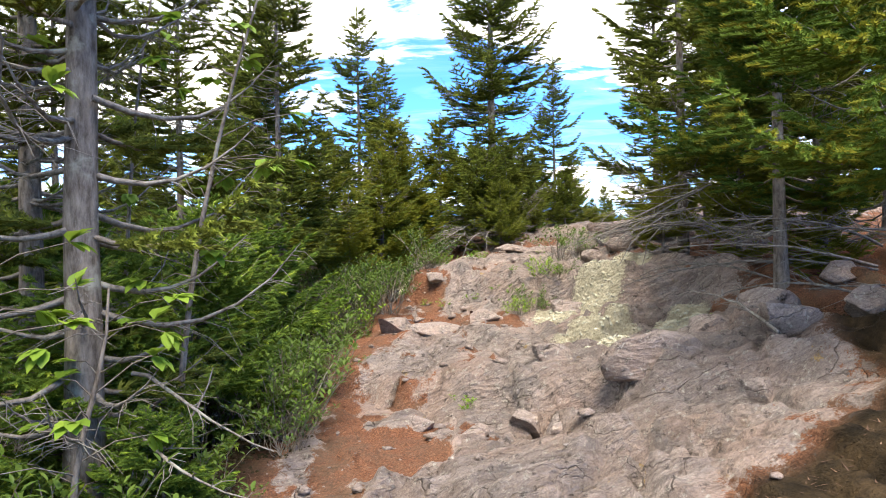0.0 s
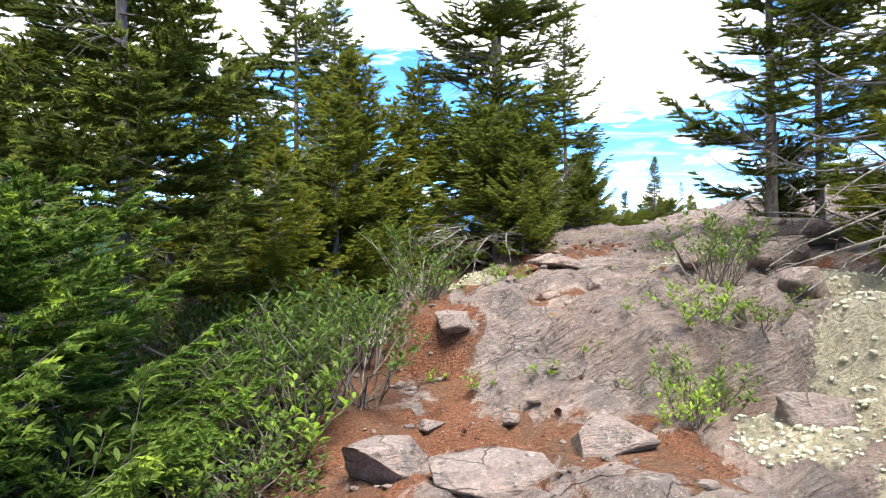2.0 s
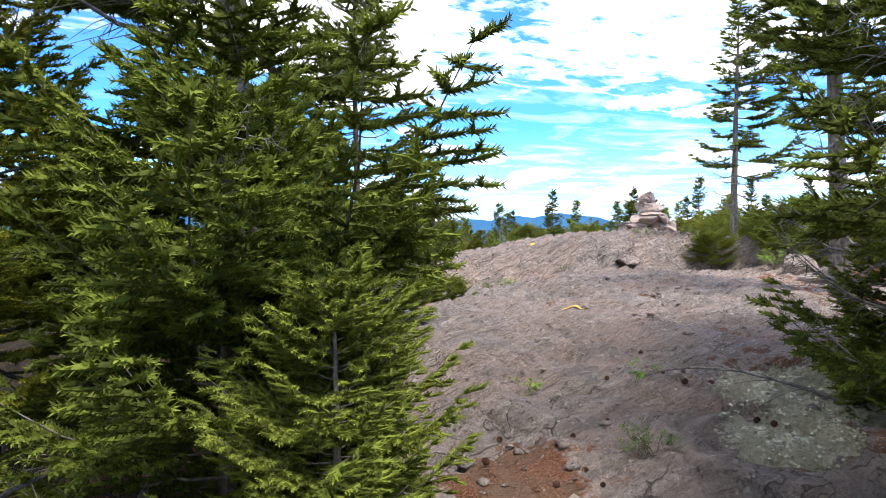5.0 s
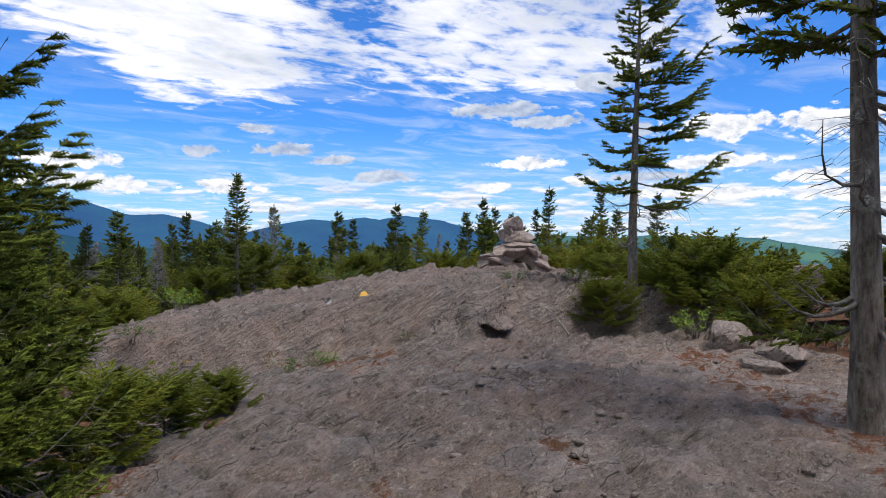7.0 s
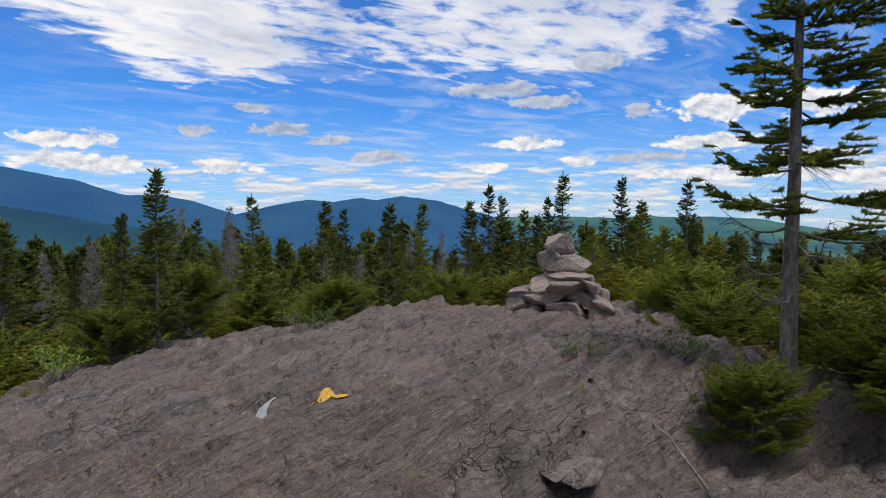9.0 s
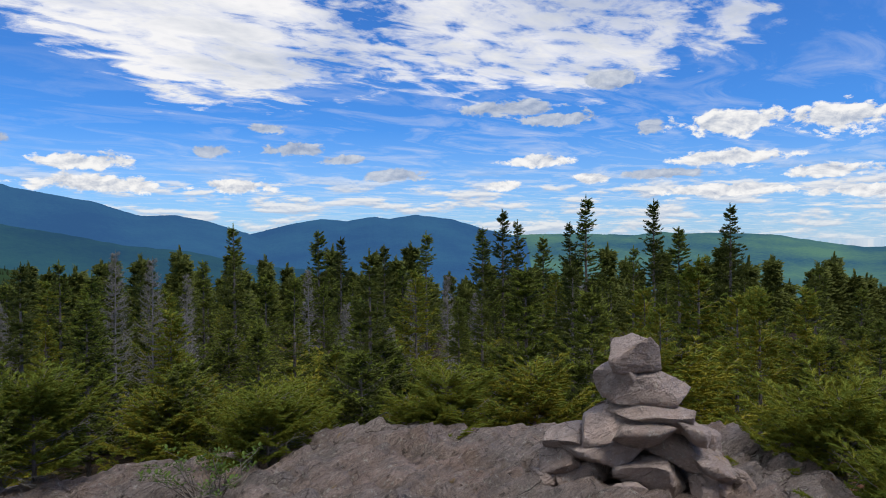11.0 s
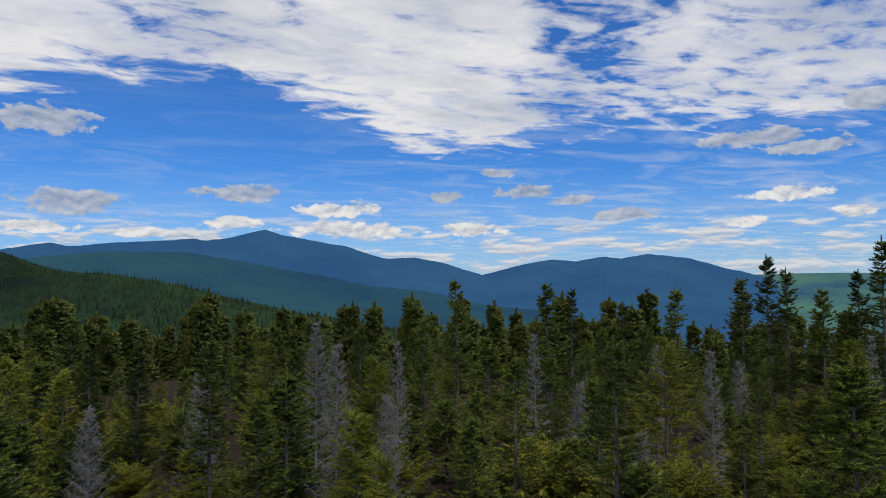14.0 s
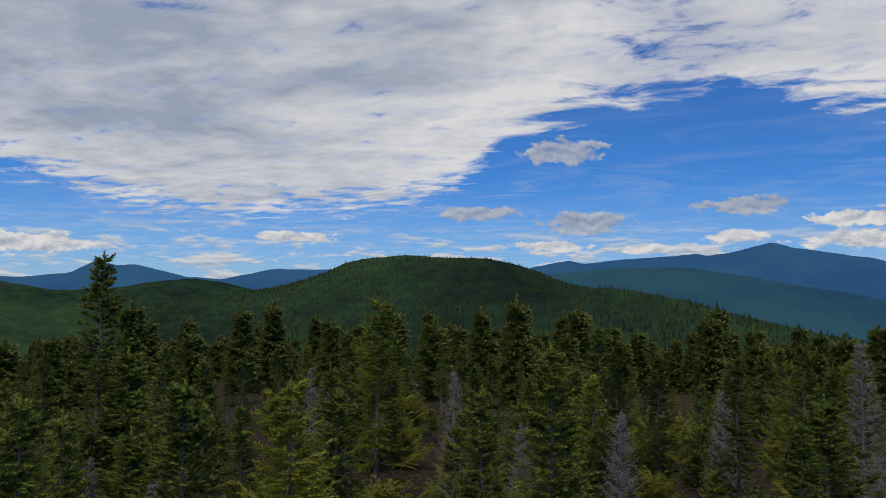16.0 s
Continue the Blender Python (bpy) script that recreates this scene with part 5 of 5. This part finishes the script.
# ---- the cairn ----
def cairn():
    x0, y0 = 10.045, 18.48
    z0 = float(land(x0, y0)) - 0.03
    ob = empty("cairn", pose(x0, y0, z0, 0, 0, -41), "stacked cairn of pinkish grey schist stones on the ledge", "cairn")
    rows = [  # x, y, z, size, turns
        (-0.33, 0.0, 0.07, 0.34, 0.30, 0.15, 0, 0, 10), (0.02, -0.12, 0.07, 0.36, 0.30, 0.16, 0, 4, 70), (0.36, -0.05, 0.07, 0.24, 0.26, 0.17, 0, 0, 20), (0.0, 0.22, 0.08, 0.50, 0.30, 0.17, 0, 0, 0), (-0.52, -0.05, 0.04, 0.2, 0.18, 0.09, 0, 0, 40),
        (-0.22, -0.06, 0.20, 0.40, 0.30, 0.13, 0, -10, 25), (0.16, 0.0, 0.21, 0.46, 0.32, 0.14, 0, 26, -10), (-0.34, 0.06, 0.21, 0.28, 0.26, 0.12, 0, -6, 50), (0.1, 0.2, 0.22, 0.4, 0.26, 0.14, 0, 0, 10),
        (-0.16, 0.0, 0.33, 0.34, 0.28, 0.16, 0, -22, 0), (0.12, -0.05, 0.34, 0.42, 0.26, 0.13, 0, 20, 15), (0.02, 0.14, 0.36, 0.34, 0.24, 0.14, 0, 0, 60),
        (0.05, -0.02, 0.47, 0.34, 0.28, 0.17, 6, 4, 35), (-0.10, 0.05, 0.52, 0.24, 0.22, 0.17, 0, 0, 70), (-0.02, 0.0, 0.63, 0.30, 0.25, 0.20, 0, 8, 10),
        (0.27, -0.22, 0.05, 0.17, 0.14, 0.10, 0, 0, 0), (-0.14, -0.28, 0.045, 0.16, 0.12, 0.09, 0, 0, 30), (0.47, -0.1, 0.05, 0.17, 0.15, 0.11, 0, 0, 80),
        (0.34, 0.1, 0.2, 0.26, 0.24, 0.12, 0, 14, 30), (-0.42, 0.0, 0.13, 0.26, 0.24, 0.11, 0, -8, 15), (0.24, -0.1, 0.28, 0.24, 0.2, 0.11, 0, 24, 40), (-0.05, -0.14, 0.28, 0.28, 0.18, 0.12, 0, -6, 5), (0.3, -0.16, 0.13, 0.24, 0.2, 0.1, 0, 18, 60)]
    for i, (x, y, z, sx, sy, sz, rx, ry, rz) in enumerate(rows):
        k = 1.6 if 5 <= i <= 14 else 1.35
        part("stone", stone_mesh(400 + i, sx * k, sy * 1.4, sz * 1.38, M_CAIRN, 11, 0.03), ob, "", pose(x * 1.04, y, z * 1.15 + 0.01, rx, ry, rz))


cairn()


# ---- paint and quartz on the ledge ----
def decal(name, x, y, outline, mat, label, rz=0.0, lift=0.006):
    """A thin patch that follows the rock."""
    pts = np.array(outline, float)
    a = radians(rz)
    bm = bmesh.new()
    n = 7
    for k in range(len(pts) - 1):
        (ax, ay, aw), (bx, by, bw) = pts[k], pts[k + 1]
        prev = None
        for i in range(n + 1):
            t = i / n
            cx, cy, wd = ax + (bx - ax) * t, ay + (by - ay) * t, aw + (bw - aw) * t
            dx, dy = bx - ax, by - ay
            ln = math.hypot(dx, dy)
            row = []
            for s in (-1, -0.33, 0.33, 1):
                jx = 0.15 * wd * math.sin(i * 2.7 + s * 5)
                lx, ly = cx - dy / ln * (wd * s + jx), cy + dx / ln * (wd * s + jx)
                gx, gy = x + lx * math.cos(a) - ly * math.sin(a), y + lx * math.sin(a) + ly * math.cos(a)
                row.append(bm.verts.new((gx, gy, float(land(gx, gy)) + lift)))
            if prev:
                for j in range(3):
                    bm.faces.new((prev[j], prev[j + 1], row[j + 1], row[j]))
            prev = row
    me = bpy.data.meshes.new(name)
    bm.normal_update()
    bm.to_mesh(me)
    bm.free()
    me.materials.append(mat)
    return tagged(new(name, me), label, name.split("_")[-1])


decal("painted_arrow", 6.74, 17.62, [(-0.11, -0.16, 0.020), (0.0, 0.08, 0.026), (0.12, -0.08, 0.020)], M_PAINT, "faded yellow painted arrow blaze on the ledge", -41, 0.012)
decal("quartz_vein", 6.40, 17.95, [(-0.05, -0.20, 0.045), (0.0, 0.0, 0.075), (0.06, 0.18, 0.05)], M_QUARTZ, "white quartz vein in the grey ledge", -41, 0.010)
decal("painted_blaze", 4.16, 13.45, [(-0.10, 0.05, 0.03), (0.10, -0.06, 0.035)], M_PAINT, "worn yellow paint blaze on grey rock", -20, 0.012)


# ---- reindeer lichen and moss ----
def cushion(name, patches, mat, label, category, seed, small=0.012, large=0.034):
    r = rng(seed)
    bm = bmesh.new()
    bmesh.ops.create_icosphere(bm, subdivisions=2, radius=1)
    bv, bf = np.array([v.co[:] for v in bm.verts]), np.array([[v.index for v in f.verts] for f in bm.faces])
    bm.free()
    bag = Bag()
    for x, y, rad, cnt in patches:
        for _ in range(int(cnt * 3.2)):
            d = rad * math.sqrt(r.random())
            a = r.uniform(0, 6.3)
            px, py = x + d * math.cos(a), y + d * math.sin(a)
            s = r.uniform(small, large) * (1.15 - 0.6 * d / rad)
            v = bv * (1 + 0.22 * r.normal(0, 1, (len(bv), 1))) * np.array([s, s, s * 0.85])
            bag.add(v + np.array([px, py, float(land(px, py)) + s * 0.02]), bf)
    tagged(new(name, bag.mesh(name, mat)), label, category, kind="stuff")


cushion("reindeer_lichen", [(x, y, rad, int(260 * rad)) for x, y, rad in LICHEN], M_LICHEN, "pale cream reindeer lichen cushions on rock", "lichen", 71, 0.006, 0.016)
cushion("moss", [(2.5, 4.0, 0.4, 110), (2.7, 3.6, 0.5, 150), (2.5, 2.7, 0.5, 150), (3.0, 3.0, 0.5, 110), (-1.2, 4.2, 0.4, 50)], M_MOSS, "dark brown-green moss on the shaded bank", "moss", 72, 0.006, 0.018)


# ---- leafy shrubs, grass, maple sapling ----
def leaf_faces(o, d, n, L, wd):
    """A folded, pointed leaf: four triangles."""
    d = d / np.linalg.norm(d)
    s = np.cross(d, n)
    s /= np.linalg.norm(s) + 1e-9
    n = np.cross(s, d)
    up = n * wd * 0.35
    v = [o, o + d * L * 0.35 + s * wd * 0.9 + up, o + d * L * 0.38, o + d * L * 0.35 - s * wd * 0.9 + up,
         o + d * L * 0.7 + s * wd * 0.8 + up * 0.6 - n * L * 0.04, o + d * L * 0.72 - n * L * 0.05, o + d * L * 0.7 - s * wd * 0.8 + up * 0.6 - n * L * 0.04, o + d * L - n * L * 0.14]
    return np.array(v), np.array([[0, 1, 2], [0, 2, 3], [1, 4, 2], [2, 4, 5], [2, 5, 6], [2, 6, 3], [4, 7, 5], [5, 7, 6]])


def shrub_meshes(seed, height, spread_r, stems, leaf, slim, mat, per=14):
    r = rng(seed)
    wood, green = Bag(), Bag()
    for _ in range(stems):
        a = r.uniform(0, 6.3)
        lean = spread_r * r.uniform(0.2, 1.0)
        h = height * r.uniform(0.55, 1.1)
        base = np.array([math.cos(a), math.sin(a), 0]) * spread_r * 0.25 * r.random()
        q = np.linspace(0, 1, 5)
        P = base + np.stack([math.cos(a) * lean * q ** 1.2, math.sin(a) * lean * q ** 1.2, h * q - 0.04], 1) + r.normal(0, 0.02, (5, 3))
        v, f = tube(P, 0.0045 * (1 - q) + 0.0015, 3)
        wood.add(v, f)
        for k in range(per):
            s = 1 - 0.42 * (k / per) ** 1.6
            p = np.array([np.interp(s, q, P[:, i]) for i in range(3)])
            b = k * 2.4 + r.uniform(-0.3, 0.3)
            d = np.array([math.cos(b), math.sin(b), r.uniform(0.35, 1.3)])
            L = leaf * r.uniform(0.7, 1.2)
            v, f = leaf_faces(p + d * 0.01, d, np.array([-d[0] * 0.5, -d[1] * 0.5, 1.0]), L, L * slim)
            green.add(v, f)
    return wood.mesh("stems", M_STEM), green.mesh("foliage", mat)


SHRUBS = [shrub_meshes(81, 0.42, 0.36, 24, 0.046, 0.20, M_LEAF), shrub_meshes(82, 0.32, 0.34, 26, 0.038, 0.26, M_LEAF_Y), shrub_meshes(83, 0.52, 0.40, 26, 0.052, 0.18, M_LEAF), shrub_meshes(84, 0.25, 0.30, 30, 0.026, 0.3, M_LEAF)]
SHRUB_LABELS = ("grey-green narrow-leaved shrub beside the trail", "low bright green leafy shrub beside the trail", "tall laurel shrub with upright narrow leaves", "low small-leaved blueberry bush on thin soil")
SPRIG = shrub_meshes(85, 0.16, 0.12, 7, 0.04, 0.24, M_LEAF_Y, 8)


def shrub(x, y, k, s, rz):
    m = SPRIG if k < 0 else SHRUBS[k]
    ob = empty("shrub" if k >= 0 else "seedling", stand(x, y, 0.02, rz, s), SHRUB_LABELS[k] if k >= 0 else "small bright green seedling in a rock crack", "shrub", "shrubs beside the trail")
    tagged(part("woody_base", m[0], ob), kind="stuff")
    tagged(part("foliage", m[1], ob), kind="stuff")


def shrubs():
    r = rng(91)
    for _ in range(110):
        y = r.uniform(2.0, 10.6)
        px = np.interp(y, [0, 3, 4, 5.5, 6.2, 7, 7.9, 8.8, 9.5, 10.6], [-0.14, -0.36, -0.52, -0.59, -0.48, -0.28, 0.12, 0.37, 0.6, 0.9])
        x = px - (0.44 if 4 < y < 9 else 0.75) - 2.3 * r.random() ** 1.5
        k = int(r.choice([0, 0, 1, 2, 2, 3]))
        shrub(x, y, k, r.uniform(0.75, 1.25), r.uniform(0, 360))
    for x, y, k, s in ((0.85, 6.75, 0, 0.8), (1.05, 7.1, 1, 0.8), (0.72, 6.55, 1, 0.6), (1.3, 7.5, 0, 0.9), (1.2, 6.85, 3, 0.8), (1.6, 7.9, 0, 0.8), (5.62, 17.15, 3, 0.9), (5.9, 17.05, 1, 0.45), (6.6, 16.7, 3, 0.4),
                       (8.4, 17.0, 3, 0.6), (9.0, 16.6, 3, 0.9), (4.7, 18.9, 3, 0.8), (3.6, 18.4, 3, 0.9), (2.2, 10.2, 3, 0.6), (2.5, 10.9, 3, 0.5), (3.4, 9.4, 3, 0.8), (1.0, 10.9, 1, 0.5), (0.55, 9.7, 1, 0.45), (8.8, 14.9, 1, 0.9), (9.7, 13.9, 3, 1.2), (8.3, 20.5, 3, 1.2), (6.0, 21.0, 1, 1.0)):
        shrub(x, y, k, s, x * 77)
    for x, y in ((0.2, 7.85), (0.05, 7.35), (0.3, 7.2), (0.75, 7.25), (0.55, 7.3), (-0.15, 7.6), (0.1, 4.5), (0.15, 9.0), (1.4, 9.3), (0.62, 9.2), (1.9, 5.0), (1.05, 7.9), (0.45, 8.6), (3.1, 11.6), (2.6, 11.9)):
        shrub(x, y, -1, r.uniform(0.4, 0.8), r.uniform(0, 360))


shrubs()


def maple(x, y, h, rz, seed, tilt):
    r = rng(seed)
    q = np.linspace(0, 1, 8)
    P = np.stack([tilt * h * q ** 2, 0.06 * np.sin(q * 5), h * q - 0.05], 1)
    wood, green, spray = Bag(), Bag(), Bag()
    v, f = tube(P, 0.016 * (1 - q) + 0.005, 7)
    wood.add(v, f)
    for k in range(16):
        s = r.uniform(0.35, 1.0)
        p = np.array([np.interp(s, q, P[:, i]) for i in range(3)])
        a = r.uniform(0, 6.3)
        d = np.array([math.cos(a), math.sin(a), r.uniform(-0.1, 0.5)])
        e = p + d * r.uniform(0.12, 0.4)
        v, f = tube([p, (p + e) / 2 + [0, 0, 0.03], e], [0.004, 0.003, 0.002], 3)
        spray.add(v, f)
        for g in range(2):
            dd = d + r.normal(0, 0.5, 3) + np.array([0, 0, -0.35])
            for lobe in (-0.7, 0, 0.7):
                c, sn = math.cos(lobe), math.sin(lobe)
                dl = np.array([dd[0] * c - dd[1] * sn, dd[0] * sn + dd[1] * c, dd[2]])
                v, f = leaf_faces(e, dl, np.array([0, 0, 1.0]), 0.11 * (1 - 0.3 * abs(lobe)), 0.03)
                green.add(v, f)
    ob = empty("maple_sapling", stand(x, y, 0.03, rz), "thin maple sapling with translucent yellow-green leaves", "tree", "maple saplings")
    part("trunk", wood.mesh("trunk", M_BARK), ob)
    tagged(part("twig_spray", spray.mesh("twig_spray", M_BARK), ob), kind="stuff")
    tagged(part("leaves", green.mesh("leaves", M_LEAF_Y), ob), kind="stuff")


maple(-1.35, 3.3, 2.6, 20, 1, 0.16)
maple(-1.75, 2.5, 2.4, 190, 2, 0.05)
maple(-1.5, 2.75, 1.3, 100, 3, 0.1)
maple(-2.2, 4.6, 3.2, 0, 4, 0.1)


# ---- cones, fallen limbs ----
def cone_mesh():
    bm = bmesh.new()
    for k in range(7):
        for j in range(6):
            a = j * 1.047 + k * 0.5
            rad = 0.0125 * math.sin(math.pi * (k + 1.2) / 8.6) + 0.002
            c = Vector((rad * math.cos(a), rad * math.sin(a), k * 0.0052))
            o = Vector((math.cos(a), math.sin(a), 0))
            s = Vector((-math.sin(a), math.cos(a), 0))
            vs = [bm.verts.new(c - o * rad * 0.8), bm.verts.new(c + s * 0.0065), bm.verts.new(c + o * 0.006 + Vector((0, 0, 0.005))), bm.verts.new(c - s * 0.0065)]
            bm.faces.new(vs)
    me = bpy.data.meshes.new("spruce_cone")
    bm.to_mesh(me)
    bm.free()
    me.materials.append(M_CONE)
    return me


CONE = cone_mesh()


def cones():
    r = rng(33)
    spots = [(x, y) for x, y in ((0.3, 6.9), (0.45, 7.05), (1.35, 6.9), (-0.1, 6.95), (0.7, 9.1), (0.5, 8.9), (0.85, 9.3), (7.6, 16.35), (8.0, 16.6), (7.3, 15.9), (6.0, 16.4), (6.2, 16.5), (5.7, 16.2))]
    for _ in range(34):
        spots.append((1.75 + r.normal(0, 0.45), 10.9 + r.normal(0, 0.75)))
    for _ in range(10):
        spots.append((3.2 + r.normal(0, 0.4), 11.3 + r.normal(0, 0.4)))
    for x, y in spots:
        ob = new("spruce_cone", CONE)
        s = r.uniform(0.55, 0.95)
        ob.matrix_basis = pose(x, y, float(land(x, y)) + 0.014 * s, r.uniform(60, 120), r.uniform(-20, 20), r.uniform(0, 360)) @ Matrix.Diagonal((s, s, s, 1))
        tagged(ob, "dark brown spruce cone on the rock", "cone", "fallen spruce cones")


cones()


def limb_mesh(seed, length, rad, twigs, droop):
    r = rng(seed)
    q = np.linspace(0, 1, 9)
    P = np.stack([length * q, 0.08 * length * np.sin(q * 4 + seed), droop * length * np.sin(q * 3.0)], 1) + r.normal(0, 0.008, (9, 3))
    bag = Bag()
    v, f = tube(P, rad * (1 - 0.85 * q) + 0.001, 6)
    bag.add(v, f)
    stem, bag = bag, Bag()
    for _ in range(twigs):
        s = r.uniform(0.1, 0.95)
        p = np.array([np.interp(s, q, P[:, i]) for i in range(3)])
        d = np.array([r.uniform(0.3, 1.0), r.choice([-1, 1]) * r.uniform(0.3, 1.0), r.uniform(-0.2, 0.7)])
        L = r.uniform(0.1, 0.4) * length * (1.1 - s)
        v, f = tube([p, p + d * L * 0.5 + r.normal(0, 0.01, 3), p + d * L + np.array([0, 0, -0.1 * L])], [rad * 0.28, rad * 0.2, 0.001], 4)
        bag.add(v, f)
    return stem.mesh("limb", M_DEAD), bag.mesh("twigs", M_DEAD)


FALLEN = [limb_mesh(i, ln, 0.010, tw, dr) for i, (ln, tw, dr) in enumerate(((1.5, 26, 0.08), (1.1, 20, 0.12), (0.8, 14, 0.05)))]
for x, y, z, ry, rz, k in ((2.9, 4.6, 0.12, -4, 165, 0), (3.2, 5.0, 0.2, -6, 190, 0), (2.6, 5.4, 0.15, 0, 150, 1), (3.0, 5.6, 0.3, 5, 200, 0), (2.3, 5.9, 0.22, 6, 210, 1), (2.5, 6.6, 0.3, 8, 215, 1), (2.6, 7.2, 0.45, 14, 200, 0), (2.5, 7.6, 0.4, 16, 230, 1),
                            (2.9, 3.9, 0.08, 0, 170, 2), (1.75, 3.6, 0.05, -12, 110, 2), (-1.5, 3.0, 0.55, 12, -30, 2), (-1.5, 3.1, 0.8, 24, -15, 2), (-1.4, 2.8, 0.2, -50, 60, 2), (0.65, 11.3, 0.55, 20, 215, 1), (0.5, 11.2, 0.4, 14, 240, 1), (0.9, 11.1, 0.35, 16, 260, 2), (0.3, 11.0, 0.5, 22, 200, 1),
                            (5.2, 15.9, 0.02, 0, 20, 2), (3.6, 10.8, 0.1, 4, 120, 1), (3.4, 9.7, 0.25, 10, 170, 1), (8.0, 15.8, 0.03, -20, 80, 2),
                            (2.5, 6.5, 0.55, 18, 190, 0), (2.6, 6.8, 0.7, 24, 205, 0), (2.5, 7.0, 0.8, 28, 180, 1), (2.4, 6.3, 0.35, 12, 170, 0), (2.7, 6.4, 0.8, 22, 215, 0), (2.3, 6.7, 0.5, 30, 225, 1), (3.1, 4.9, 0.15, 2, 160, 0), (2.9, 5.3, 0.25, 6, 175, 0), (3.2, 4.3, 0.1, -3, 185, 0), (2.6, 4.0, 0.08, 2, 140, 1), (2.2, 7.0, 0.4, 22, 250, 1),
                            (0.55, 10.9, 0.55, 22, 235, 0), (0.45, 10.8, 0.45, 18, 250, 0), (0.35, 10.75, 0.5, 26, 225, 1), (0.6, 10.7, 0.4, 20, 262, 1), (0.2, 10.7, 0.42, 20, 215, 1), (0.7, 10.8, 0.35, 14, 275, 1)):
    ob = empty("dead_limb", pose(x, y, float(land(x, y)) + z, 0, ry, rz), "weathered grey dead spruce limb with twigs", "branch", "dead limbs on the ground")
    part("limb", FALLEN[k][0], ob)
    tagged(part("twig_spray", FALLEN[k][1], ob), kind="stuff")
